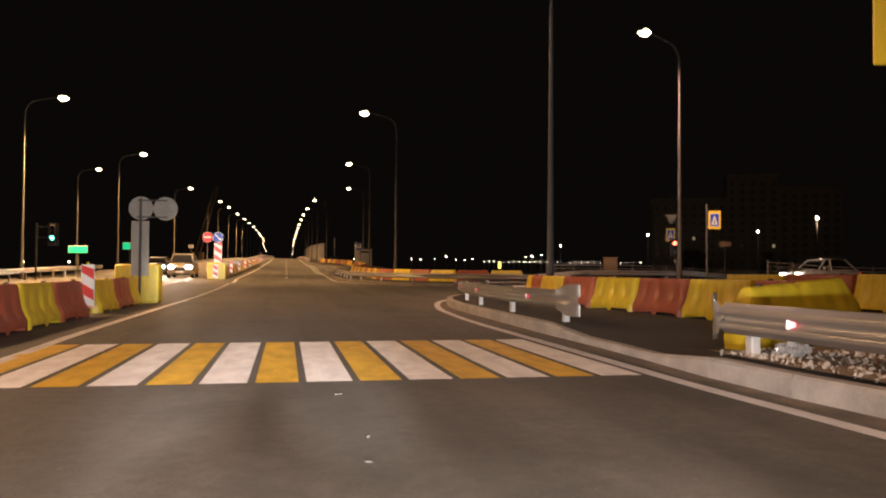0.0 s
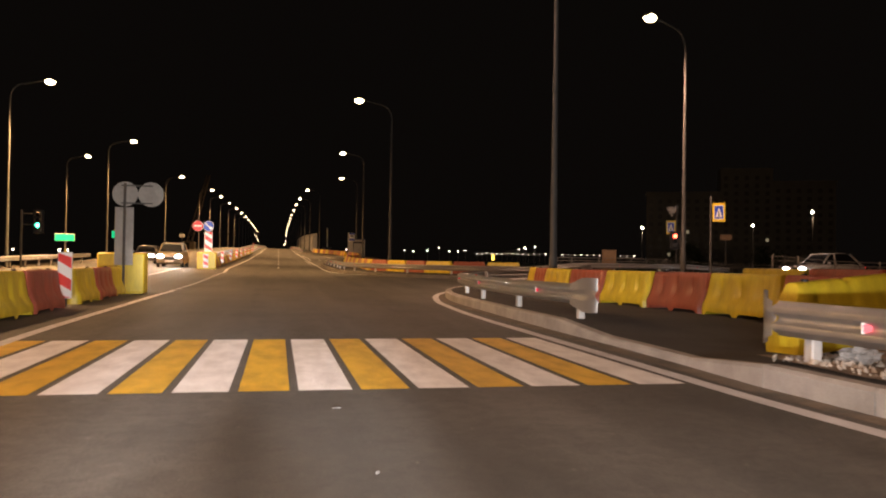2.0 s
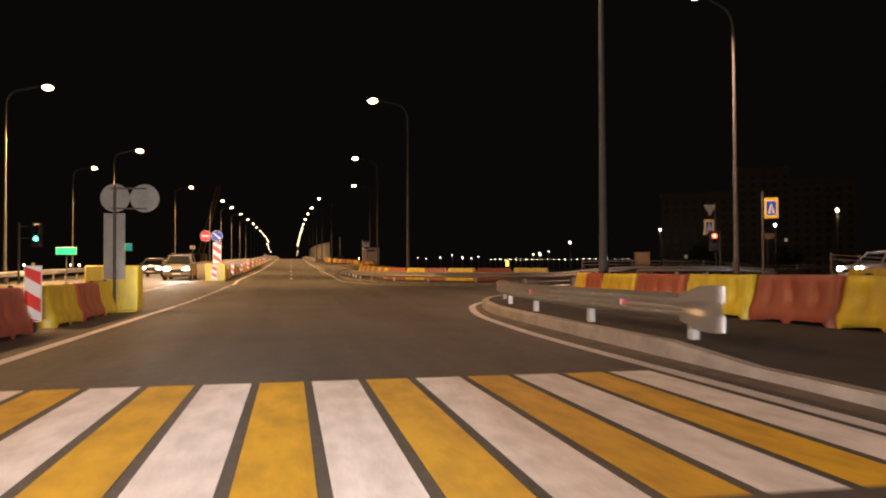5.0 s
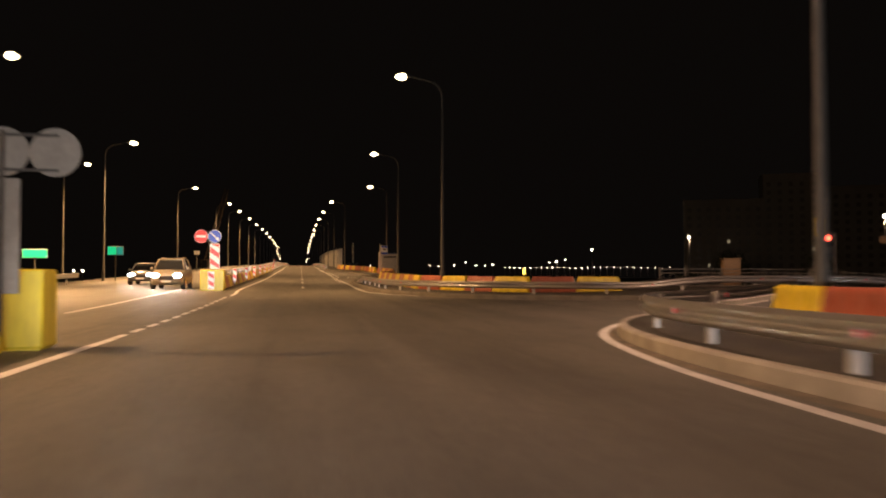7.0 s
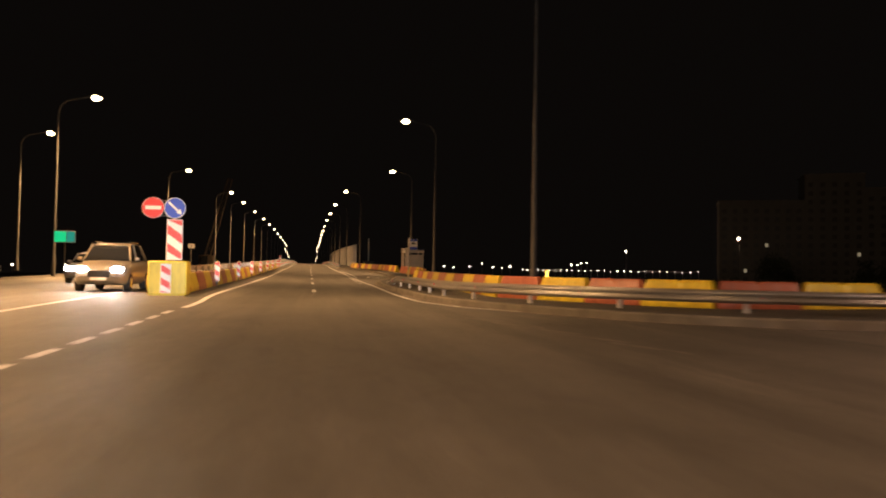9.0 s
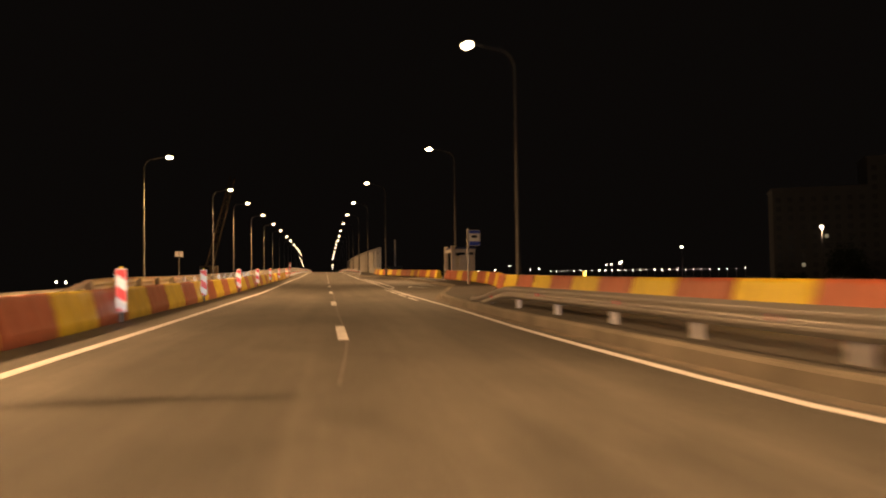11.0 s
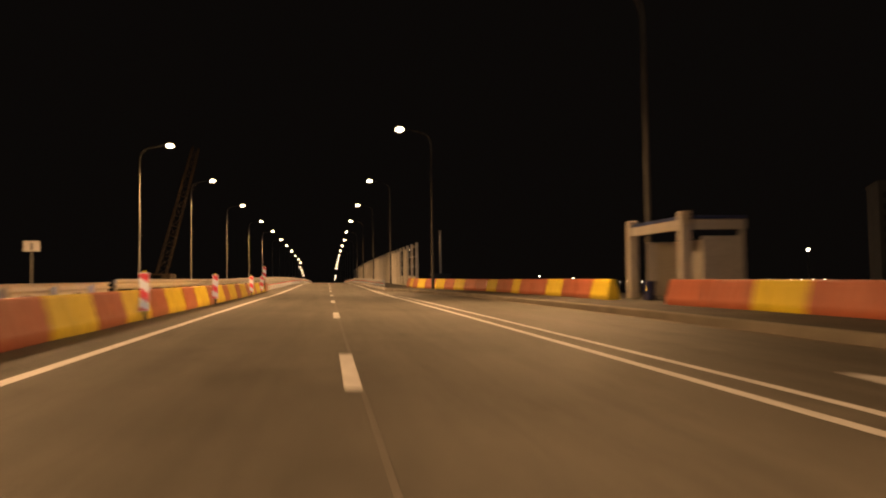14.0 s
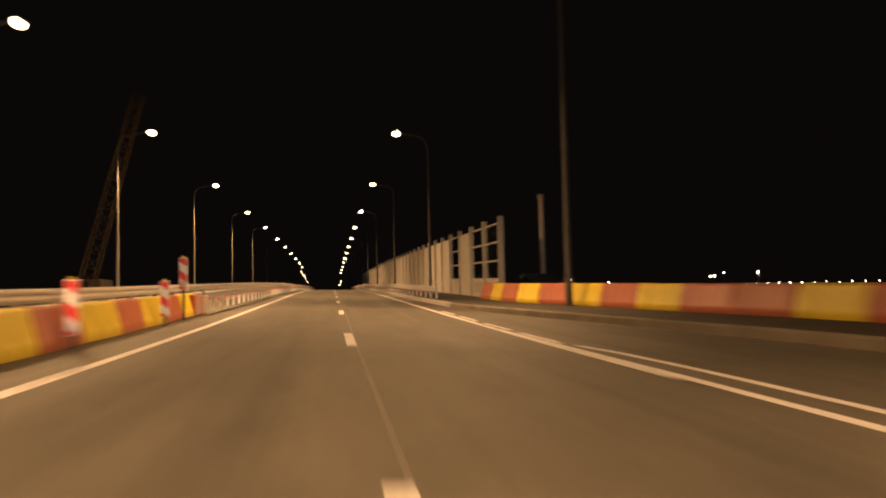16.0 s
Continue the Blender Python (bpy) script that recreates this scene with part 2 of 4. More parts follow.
def smooth(bm, degrees=40):
    for f in bm.faces:
        f.smooth = True
    for e in bm.edges:
        if len(e.link_faces) == 2 and e.calc_face_angle(0) > radians(degrees):
            e.smooth = False
    return bm


def box(bm, x0, x1, y0, y1, z0, z1, bevel=0.0, m=None):
    vs = [bm.verts.new((x, y, z)) for z in (z0, z1) for y in (y0, y1) for x in (x0, x1)]
    fs = [bm.faces.new([vs[i] for i in f]) for f in ((0, 2, 3, 1), (4, 5, 7, 6), (0, 1, 5, 4), (2, 6, 7, 3), (0, 4, 6, 2), (1, 3, 7, 5))]
    if bevel:
        es = {e for f in fs for e in f.edges}
        r = bmesh.ops.bevel(bm, geom=list(es), offset=bevel, segments=1, affect="EDGES")
        vs = list({v for f in r["faces"] for v in f.verts} | {v for v in vs if v.is_valid})
    if m:
        for v in vs:
            v.co = m @ v.co
    return bm


def boxed(*a, **k):
    return box(bmesh.new(), *a, **k)


def tube(bm, path, radii, n=10, caps=True):
    """A round bar along path with a radius at each point."""
    path = [Vector(p) for p in path]
    rings = []
    for i, p in enumerate(path):
        d = (path[min(i + 1, len(path) - 1)] - path[max(i - 1, 0)]).normalized()
        side = d.cross(Vector((0, 1, 0)) if abs(d.y) < 0.9 else Vector((1, 0, 0))).normalized()
        up = side.cross(d)
        r = radii[i] if isinstance(radii, (list, tuple)) else radii
        rings.append([bm.verts.new(p + r * (math.cos(a) * side + math.sin(a) * up)) for a in (2 * math.pi * k / n for k in range(n))])
    for a, b in zip(rings, rings[1:]):
        for k in range(n):
            bm.faces.new((a[k], a[(k + 1) % n], b[(k + 1) % n], b[k]))
    if caps:
        bm.faces.new(rings[0][::-1])
        bm.faces.new(rings[-1])
    bmesh.ops.recalc_face_normals(bm, faces=bm.faces)
    return smooth(bm)


def tubed(*a, **k):
    return tube(bmesh.new(), *a, **k)


def slab(points, y0, y1):
    """A flat plate in the xz plane, from y0 to y1."""
    bm = bmesh.new()
    a = [bm.verts.new((x, y0, z)) for x, z in points]
    b = [bm.verts.new((x, y1, z)) for x, z in points]
    bm.faces.new(a)
    bm.faces.new(b[::-1])
    for i in range(len(a)):
        j = (i + 1) % len(a)
        bm.faces.new((a[j], a[i], b[i], b[j]))
    bmesh.ops.recalc_face_normals(bm, faces=bm.faces)
    return bm


def round_points(r, n=32, x=0, z=0):
    return [(x + r * math.cos(2 * math.pi * k / n), z + r * math.sin(2 * math.pi * k / n)) for k in range(n)]


def loft(bm, rings, closed=True, caps=True):
    rows = [[bm.verts.new(p) for p in r] for r in rings]
    n = len(rows[0])
    for a, b in zip(rows, rows[1:]):
        for k in range(n if closed else n - 1):
            bm.faces.new((a[k], a[(k + 1) % n], b[(k + 1) % n], b[k]))
    if caps and closed:
        bm.faces.new(rows[0][::-1])
        bm.faces.new(rows[-1])
    bmesh.ops.recalc_face_normals(bm, faces=bm.faces)
    return bm


# ---- lie of the land ----
KNOT_Y = (-80, -5, 10, 20, 35, 50, 70, 90, 105, 120, 135, 150, 170, 200, 250, 300, 350, 400, 450, 500, 600, 700, 820)
KNOT_Z = (0, 0.002, -0.002, -0.015, -0.004, 0.147, 0.392, 0.725, 1.044, 1.36, 1.658, 1.945, 2.45, 3.2, 4.2, 4.85, 5.25, 5.4, 5.35, 5.05, 3.8, 1.6, -2.5)
STEPS = np.arange(-80, 821, 1.0)
LEVEL = np.convolve(np.pad(np.interp(STEPS, KNOT_Y, KNOT_Z), 4, mode="edge"), np.ones(9) / 9, mode="valid")


def ease(a, b, v):
    v = min(1, max(0, (v - a) / (b - a)))
    return v * v * (3 - 2 * v)


def rise(y):
    return float(np.interp(y, STEPS, LEVEL))


def gz(x, y):
    """Height of the carriageway at x, y, with its crossfall; it climbs a little to the side street."""
    near = 1 - ease(37, 44, y)
    fall = 0.0028 - 0.0178 * ease(40, 60, y)
    return rise(y) + fall * min(3.5, max(-5, x)) + near * (0.55 * ease(9, 16, x) - 0.3 * ease(21, 27, x)) + (1 - near) * (1 - ease(52, 62, y)) * 0.28 * (ease(13.5, 17.5, x) - ease(23, 28, x))


def follow(points, step=1.0):
    """Points about step apart along a line that rounds the corners of the given one."""
    p = [Vector((*q, 0)) if len(q) == 2 else Vector(q) for q in points]
    out = []
    for i in range(len(p) - 1):
        a, b, c, d = p[max(i - 1, 0)], p[i], p[i + 1], p[min(i + 2, len(p) - 1)]
        n = max(1, round((c - b).length / step))
        for k in range(n):
            t = k / n
            out.append(0.5 * (2 * b + (c - a) * t + (2 * a - 5 * b + 4 * c - d) * t * t + (3 * b - a - 3 * c + d) * t ** 3))
    return out + [p[-1]]


def ribbon(points, width, lift, step=1.0, thick=0.004):
    """A painted line along points, lying on the road."""
    bm = bmesh.new()
    path = follow(points, step)
    rows = []
    for i, p in enumerate(path):
        d = (path[min(i + 1, len(path) - 1)] - path[max(i - 1, 0)]).normalized()
        s = Vector((d.y, -d.x, 0)) * width / 2
        rows.append([bm.verts.new((q.x, q.y, gz(q.x, q.y) + lift)) for q in (p - s, p + s)])
    for a, b in zip(rows, rows[1:]):
        bm.faces.new((a[0], a[1], b[1], b[0]))
    return bm


# ---- ground and roads ----
def sheet(xs, ys, height):
    bm = bmesh.new()
    rows = [[bm.verts.new((x, y, height(x, y))) for x in xs] for y in ys]
    for a, b in zip(rows, rows[1:]):
        for k in range(len(xs) - 1):
            bm.faces.new((a[k], a[k + 1], b[k + 1], b[k]))
    return smooth(bm)


def land(x, y):
    side = max(0, x - 14 - 40 * (1 - ease(44, 60, y)), -19 - x)
    low = -1.0 - 5 * ease(180, 260, y)
    return max(low, (gz(x, y) if y < 815 else -5) - 0.12 - 0.45 * side)


ground = tagged(part("ground", sheet([-3000, -900, -300, -120, -60, -40, -30, -24, -19, -16, -8, 0, 8, 13, 16, 20, 26, 34, 44, 53, 60, 70, 90, 140, 300, 900, 3000],
                     [-1500, -300, -80] + list(range(-70, 821, 6)) + [900, 1500, 4000], land), DIRT), "bare dark earth beside the roads at night", "ground", kind="structure")
road = tagged(part("road", sheet([-15.6, -12, -9, -6, -5, -2, 0, 2, 3.5, 6, 8, 9.6], list(range(-60, 160, 2)), gz), ASPHALT),
              "brownish worn asphalt carriageway lit by street lamps", "road", kind="structure")
tagged(part("side_street", sheet([9.6, 11, 12.5, 14, 16, 20, 30, 45, 60, 80], list(range(-60, 54, 3)), lambda x, y: gz(x, y)), ASPHALT),
       "asphalt side street joining the main road", "road", kind="structure")
tagged(part("bridge_deck", sheet([-15.6, -10, -5, 0, 3.5, 7.8], list(range(158, 821, 6)), gz), ASPHALT),
       "asphalt deck climbing to the crest of a bridge", "road", kind="structure")

# painted markings
crossing = thing("zebra_crossing", pose(0, 0, 0), "white and yellow zebra stripes painted on asphalt", "road marking", kind="structure")
for k in range(-4, 4):
    x = 0.20 + 0.95 * k
    if k > -4:
        part("white_stripe", sheet([x, x + 0.42], [7.66, 9, 10.5, 11.9], lambda a, b: gz(a, b) + 0.005), WHITE_LINE, crossing)
    if k < 3:
        part("yellow_stripe", sheet([x + 0.49, x + 0.88], [7.66, 9, 10.5, 11.9], lambda a, b: gz(a, b) + 0.005), YELLOW_LINE, crossing, "yellow painted stripe")
lines = thing("lane_lines", pose(0, 0, 0), "white lane lines painted on the asphalt", "road marking", kind="structure")
part("edge_line", ribbon([(-3.0, -12), (-3.05, 2), (-3.09, 9.9), (-3.21, 14.3), (-3.25, 24), (-3.22, 28)], 0.17, 0.005), LANE_WHITE, lines)
for k in range(13):
    y = 28.05 + 1.72 * k
    part("edge_dash", ribbon([(-3.24, y), (-3.24, y + 1.05)], 0.15, 0.005), LANE_WHITE, lines)
part("edge_line", ribbon([(-3.15, 51), (-3.15, 54), (-3.4, 61), (-3.37, 83), (-3.25, 100), (-3.37, 140), (-3.3, 162), (-3.3, 400)], 0.17, 0.006, 2.0), LANE_WHITE, lines)
part("edge_line", ribbon([(-6.6, 38), (-6.5, 62)], 0.15, 0.005), LANE_WHITE, lines)
part("edge_line", ribbon([(3.9, -12), (3.8, 0), (3.7, 4.6), (3.62, 6.75), (3.63, 8.9), (3.65, 11.9), (3.68, 15.8), (3.84, 19.2), (4.14, 22.4), (4.93, 26.4), (6.05, 29.2), (7.6, 31.5), (9.8, 33.2)], 0.17, 0.005, 0.7), LANE_WHITE, lines)
part("edge_line", ribbon([(9.4, 47.2), (7.0, 49.4), (5.2, 52.0), (4.27, 54.1), (3.85, 56), (3.5, 58.3), (3.42, 62), (3.41, 67), (3.53, 77), (3.44, 97), (3.49, 110), (3.5, 137), (3.4, 150), (3.35, 160), (3.35, 400)], 0.15, 0.006, 1.5), LANE_WHITE, lines)
part("bay_line", ribbon([(3.55, 100.2), (3.75, 101.6), (3.97, 103.4), (4.0, 115), (4.0, 128), (3.95, 141), (3.7, 144.4)], 0.13, 0.005), LANE_WHITE, lines)
for y in (82.6, 87.15, 91.7, 96.2):
    part("bay_dash", ribbon([(3.14, y), (3.14, y + 3.4)], 0.12, 0.005), LANE_WHITE, lines)
for y in (145.2, 149.2, 153.4, 157.4):
    part("bay_dash", ribbon([(3.62, y), (3.6, y + 3.0)], 0.12, 0.005), LANE_WHITE, lines)
for k in range(25):
    y = 68.67 + 13.35 * k
    part("lane_dash", ribbon([(0.055, y - 3.5), (0.055, y)], 0.17, 0.005), LANE_WHITE, lines)
for a, b, wide in (((5.28, 105.6), (4.86, 102.6), 0.22), ((4.86, 102.6), (5.95, 102.45), 0.14), ((5.95, 102.45), (5.3, 105.6), 0.12)):
    part("give_way_mark", ribbon([a, b], wide, 0.005), LANE_WHITE, lines)
for k in range(5):
    part("hatch_mark", ribbon([(3.3 + 0.25 * k, 48.5 - 1.6 * k), (4.0 + 0.2 * k, 46.9 - 1.6 * k)], 0.10, 0.005), FADED_LINE, lines, "worn pale hatching")
part("bridge_joint", ribbon([(-3.2, 173.9), (0, 173.4), (3.3, 172.5)], 0.4, 0.003), JOINT, lines, "pale mortar joint across the road")
part("bridge_joint", ribbon([(0.2, 154.6), (3.3, 154.0)], 0.22, 0.003), JOINT, lines, "pale mortar joint across the road")
part("asphalt_seam", ribbon([(-0.1, 60), (0.12, 66), (0.1, 75), (0.16, 95), (0.1, 120), (0.18, 160)], 0.045, 0.003, 1.5), SEAM, lines, "pale seam between two asphalt lanes")


# ---- kerbs and islands ----
def island(name, edge, far, heights, label, stone=CONCRETE):
    """A raised footway from a kerbed edge to a straight far side, with separate kerbstones along the edge."""
    top = follow(edge, 1.0)
    bm = bmesh.new()
    rows = []
    for p in top:
        h = heights(p)
        x1 = far(p)
        row = []
        for f in (0, 0.1, 0.3, 0.6, 1):
            x = p.x + 0.16 + (x1 - p.x - 0.16) * f
            row.append(bm.verts.new((x, p.y, gz(x, p.y) + h)))
        rows.append(row)
    for a, b in zip(rows, rows[1:]):
        for k in range(4):
            bm.faces.new((a[k], a[k + 1], b[k + 1], b[k]))
    isl = tagged(part(name, smooth(bm), FOOTWAY), label, "pavement", kind="structure")
    for a, b in zip(top, top[1:]):
        d = b - a
        n = Vector((d.y, -d.x, 0)).normalized()
        bm = bmesh.new()
        rings = []
        for p, off in ((a, 0.006), (b, -0.006)):
            p = p + d.normalized() * off
            z, h = gz(p.x, p.y), heights(p) + 0.012
            rings.append([(p + n * u).to_tuple()[:2] + (z + v,) for u, v in ((0.0, -0.1), (0.0, h - 0.03), (0.03, h), (0.17, h), (0.17, -0.1))])
        part("kerbstone", loft(bm, rings), stone, isl)
    return isl


KERB = 0.18
island("pavement_1", [(4.4, -14), (4.2, 2), (4.15, 5.1), (4.06, 6.1), (4.03, 7.4), (4.09, 8.8), (4.15, 10.5), (4.17, 13.1), (4.29, 17.5), (4.5, 22.3), (5.1, 26), (6.0, 28.5), (7.4, 30.8), (9.4, 32.4), (12.0, 33.4)],
       lambda p: 12.8, lambda p: KERB - 0.1 * ease(12.8, 11.4, p.y) * ease(7.9, 8.3, p.y), "raised dark asphalt footway with pale concrete kerbstones", KERB_STONE)
island("pavement_2", [(20.0, 43.9), (15.5, 44.3), (12.4, 44.7), (9.6, 45.3), (7.2, 47.5), (5.34, 51.8), (4.55, 54.5), (4.1, 57.5), (3.92, 60), (3.9, 67), (3.9, 75), (4.0, 80), (4.2, 83.5), (4.65, 86.9), (5.3, 90), (5.8, 93.2), (6.6, 97), (7.2, 100.4), (7.5, 105), (7.6, 120), (7.5, 128), (7.4, 139), (7.3, 142), (7.0, 145.6), (6.0, 152.5), (4.85, 159.6), (4.4, 164)],
       lambda p: 21 - 7.5 * ease(56, 66, p.y), lambda p: KERB, "raised dark asphalt footway beside a bus bay with dark concrete kerbstones", DARK_KERB)
island("bridge_kerb", [(4.4, 164), (4.3, 172), (4.2, 185), (4.2, 260)], lambda p: 7.3, lambda p: KERB, "raised footway along the bridge with concrete kerbstones")
for edge in ([(4.05, -2), (4.02, 5.1), (3.9, 7.4), (3.98, 9), (4.04, 13.1), (4.16, 17.5), (4.37, 22.3), (4.97, 26.1), (5.88, 28.6), (7.3, 30.95), (9.35, 32.55)],
             [(9.5, 45.15), (7.1, 47.35), (5.2, 51.7), (4.42, 54.4), (3.97, 57.4), (3.79, 60), (3.77, 75), (3.87, 80), (4.07, 83.5), (4.52, 86.95), (5.67, 93.25), (6.47, 97), (7.07, 100.5), (7.37, 105), (7.47, 120), (7.27, 139), (7.17, 142), (6.87, 145.5), (5.87, 152.4)]):
    tagged(part("gutter_dust", ribbon(edge, 0.24, 0.002), GUTTER), "strip of pale dust along the kerb", "ground", kind="structure")


# ---- street lamps ----
def build_lamp():
    """A tall tapered pole with a curved arm along +x and a flat luminaire; the lamp hangs 2.2 m from the pole."""
    t = thing("street_lamp", pose(0, 0, 0), "tall grey steel street lamp with a curved arm, lit amber", "street lamp", "street lamps along the road")
    part("base_plate", boxed(-0.2, 0.2, -0.2, 0.2, 0.0, 0.03, bevel=0.008), POLE, t)
    part("pole", tubed([(0, 0, 0), (0, 0, 0.9), (0, 0, 1.0), (0, 0, 5), (0, 0, 9.9)], [0.12, 0.12, 0.095, 0.075, 0.045], 14), POLE, t)
    arm = [(0, 0, 9.9)] + [(0.75 - 0.75 * math.cos(a), 0, 10.0 + 0.95 * math.sin(a)) for a in (0.25, 0.5, 0.8, 1.1, 1.4)] + [(1.2, 0, 11.06), (1.85, 0, 11.2)]
    part("arm", tubed(arm, [0.045] * 5 + [0.035] * (len(arm) - 5), 10), POLE, t)
    bm = bmesh.new()
    rings = []
    for x, w, h0, h1 in ((1.75, 0.05, 11.16, 11.22), (1.85, 0.11, 11.13, 11.27), (2.1, 0.17, 11.15, 11.32), (2.4, 0.17, 11.17, 11.31), (2.55, 0.1, 11.19, 11.27)):
        rings.append([(x, -w, h0), (x, w, h0), (x, w * 0.8, h1), (x, -w * 0.8, h1)])
    housing = part("housing", smooth(loft(bm, rings)), POLE, t, "grey cast lamp housing")
    # lens swollen beyond the housing, so its shape stands in for round bloom
    bm = bmesh.new()
    bmesh.ops.create_uvsphere(bm, u_segments=14, v_segments=8, radius=1, matrix=Matrix.Translation((2.2, 0, 11.15)) @ Matrix.Diagonal((0.32, 0.24, 0.18, 1)))
    part("lens", smooth(bm), LAMP_GLASS, housing, "glowing amber lamp glass")
    return t


lamp_kind = build_lamp()
# lamp places: x and y of the luminaire, the side to which its pole stands, and how strong it burns
LAMPS = [(5.38, 58.7, 1, 0.38), (6.85, 91.3, 1, 0.48), (9.42, 126.7, 1, 0.82), (5.31, 157.8, 1, 0.75), (-14.5, 57.2, -1, 2.1), (-14.4, 87.3, -1, 1.5), (-14.8, 132.7, -1, 1.95), (-12.9, 166.3, -1, 1.75),
         # (-15, 29), (-15, -1) and (6.2, -10) are unseen, added to light the crossing
         (-22.4, 105.0, -1, 2.4), (6.15, 25.8, 1, 0.16), (-15.0, 29.0, -1, 1.3), (-15.0, -1.0, -1, 1.0), (6.2, -10.0, 1, 0.5)]
LAMPS += [(4.8, 192, 1, 0.5), (4.6, 224, 1, 0.5), (4.5, 258, 1, 0.5), (4.4, 288, 1, 0.5), (-12.9, 191.5, -1, 1.8), (-12.8, 223.5, -1, 1.8), (-12.7, 257, -1, 1.8), (-12.5, 287, -1, 1.8)]
LAMPS += [(4.5, 320.5 + 31.5 * k, 1, 0) for k in range(8)] + [(-12.4, 320 + 31.8 * k, -1, 0) for k in range(6)]
LAMPS += [(5.4, 636, 1, 0), (5.3, 667, 1, 0), (5.2, 698, 1, 0), (-14.5, 526, -1, 0), (-14.7, 564, -1, 0), (-15.0, 604, -1, 0), (-15.2, 642, -1, 0)]
for k, (x, y, side, power) in enumerate(LAMPS):
    tall = 1.06 if 0 < x and y < 70 else 1.0
    px = x + 2.2 * tall * side
    foot = gz(px, y) + (KERB if 4 < px and y < 260 else -0.05)
    m = pose(px, y, foot, 0, 0, 180 if side > 0 else 0) @ Matrix.Scale(tall, 4)
    if k == 0:
        lamp_kind.matrix_basis = m
    else:
        copy_thing(lamp_kind, m)
    if power:
        lamp_light("lamp_bulb", (x, y, foot + 10.95 * tall), LAMP_WATTS * power, WARM_WHITE if y < 35 and (side > 0 or y < 10) else AMBER, lean=(-0.9 if side > 0 and y > 35 else -0.4 if side > 0 else 0.22 if x > -20 else 0.4, 0))
copy_thing(lamp_kind, pose(16.86, 33.4, gz(16.9, 33.4) + 0.02, 0, 0, 200) @ Matrix.Scale(0.9, 4))
lamp_light("lamp_bulb", (14.97, 32.7, gz(16.9, 33.4) + 9.8), LAMP_WATTS * 0.35, WARM_WHITE, lean=(0.0, 0.3))


# ---- water-filled barriers ----
def barrier_mesh(length, height, fluted, slant):
    """A hollow plastic barrier along y: upright foot band, sloping side (with flutes or plain), narrow rounded top."""
    bm = bmesh.new()
    if fluted:
        zs = [0.0, 0.09, 0.18, 0.24, 0.36, 0.52, height - 0.1, height - 0.03, height]
        ws = [0.24, 0.245, 0.24, 0.2, 0.15, 0.125, 0.105, 0.09, 0.05]
    else:
        zs = [0.0, 0.02, 0.17, 0.2, 0.3, 0.42, height - 0.2, height - 0.06, height - 0.02, height]
        ws = [0.235, 0.245, 0.245, 0.232, 0.2, 0.175, 0.135, 0.11, 0.09, 0.05]
    n = 33
    rows = []
    for z, w in zip(zs, ws):
        half = length / 2 - 0.006 - max(slant * ease(height * 0.45, height, z), (0.05 if fluted else 0.012) * ease(0.2, height, z))
        left, right = [], []
        for k in range(n):
            u = -1 + 2 * k / (n - 1)
            deep, feet = (0.045, 0.06) if fluted else (0.02, 0.0)
            flute = max(0.0, math.cos(u * math.pi * 3.5)) ** 2 * deep * ease(0.18, 0.34, z) * (1 - ease(height - 0.16, height - 0.08, z))
            foot = 0.0 if z > 0 or abs(u) > 0.82 or abs(u) < 0.12 else feet
            dip = 0.0 if fluted or z < height - 0.1 else 0.045 * (1 - ease(0.02, 0.1, abs(u)))
            end = 1 - (0.35 if fluted else 0.12) * ease(0.93, 1.0, abs(u))
            left.append((-(w * end - flute), u * half, z + foot - dip))
            right.append(((w * end - flute), -u * half, z + foot - dip))
        rows.append(left + right)
    loft(bm, rows, caps=False)
    bm.verts.ensure_lookup_table()
    top = [bm.verts[len(bm.verts) - 2 * n + k] for k in range(2 * n)]
    for k in range(n - 1):
        bm.faces.new((top[k], top[k + 1], top[2 * n - 2 - k], top[2 * n - 1 - k]))
    bmesh.ops.recalc_face_normals(bm, faces=bm.faces)
    return smooth(bm, 50)


BARRIERS = {}


def barrier(x, y, turn, colour, length=2.0, height=0.84, lift=0.0, fluted=False, slant=0.0):
    slope = math.degrees(math.atan2(gz(x, y + 1) - gz(x, y - 1), 2.0)) * math.cos(radians(turn))
    m = pose(x, y, gz(x, y) + lift, slope, 0, turn)
    key = (colour, length, height, fluted, slant)
    if key in BARRIERS:
        return copy_thing(BARRIERS[key], m)
    label = ("bright yellow" if colour == "y" else "faded red") + " water-filled plastic barrier" + (" with deep flutes" if fluted else "") + ", standing in a row"
    t = thing("traffic_barrier", m, label, "barrier", "plastic barriers along the road")
    paint = YELLOW if colour == "y" else RED if fluted else PALE_RED
    body = part("body", barrier_mesh(length, height, fluted, slant), paint, t)
    part("filler_cap", tubed([(0, 0.3 * length, height - 0.01), (0, 0.3 * length, height + 0.025)], [0.045, 0.04], 10), SIGN_BLACK, t, "black screw cap")
    BARRIERS[key] = t
    return t


def barrier_row(points, colours, pitch=2.05, lift=0.0, height=0.84, fluted=False, slant=0.0):
    """Barriers end to end along a line."""
    path = follow(points, 0.25)
    marks, run, due = [path[0]], 0.0, pitch
    for p, q in zip(path, path[1:]):
        step = (q - p).length
        while run + step >= due:
            marks.append(p + (q - p) * ((due - run) / step))
            due += pitch
        run += step
    for k, (a, b) in enumerate(zip(marks, marks[1:])):
        c, d = (a + b) / 2, b - a
        wob = math.sin(k * 7.3) * 0.02
        barrier(c.x + wob, c.y, math.degrees(math.atan2(-d.x, d.y)) + 1.4 * math.sin(k * 3.1), colours[k % len(colours)], pitch - 0.02, height, lift, fluted, slant)


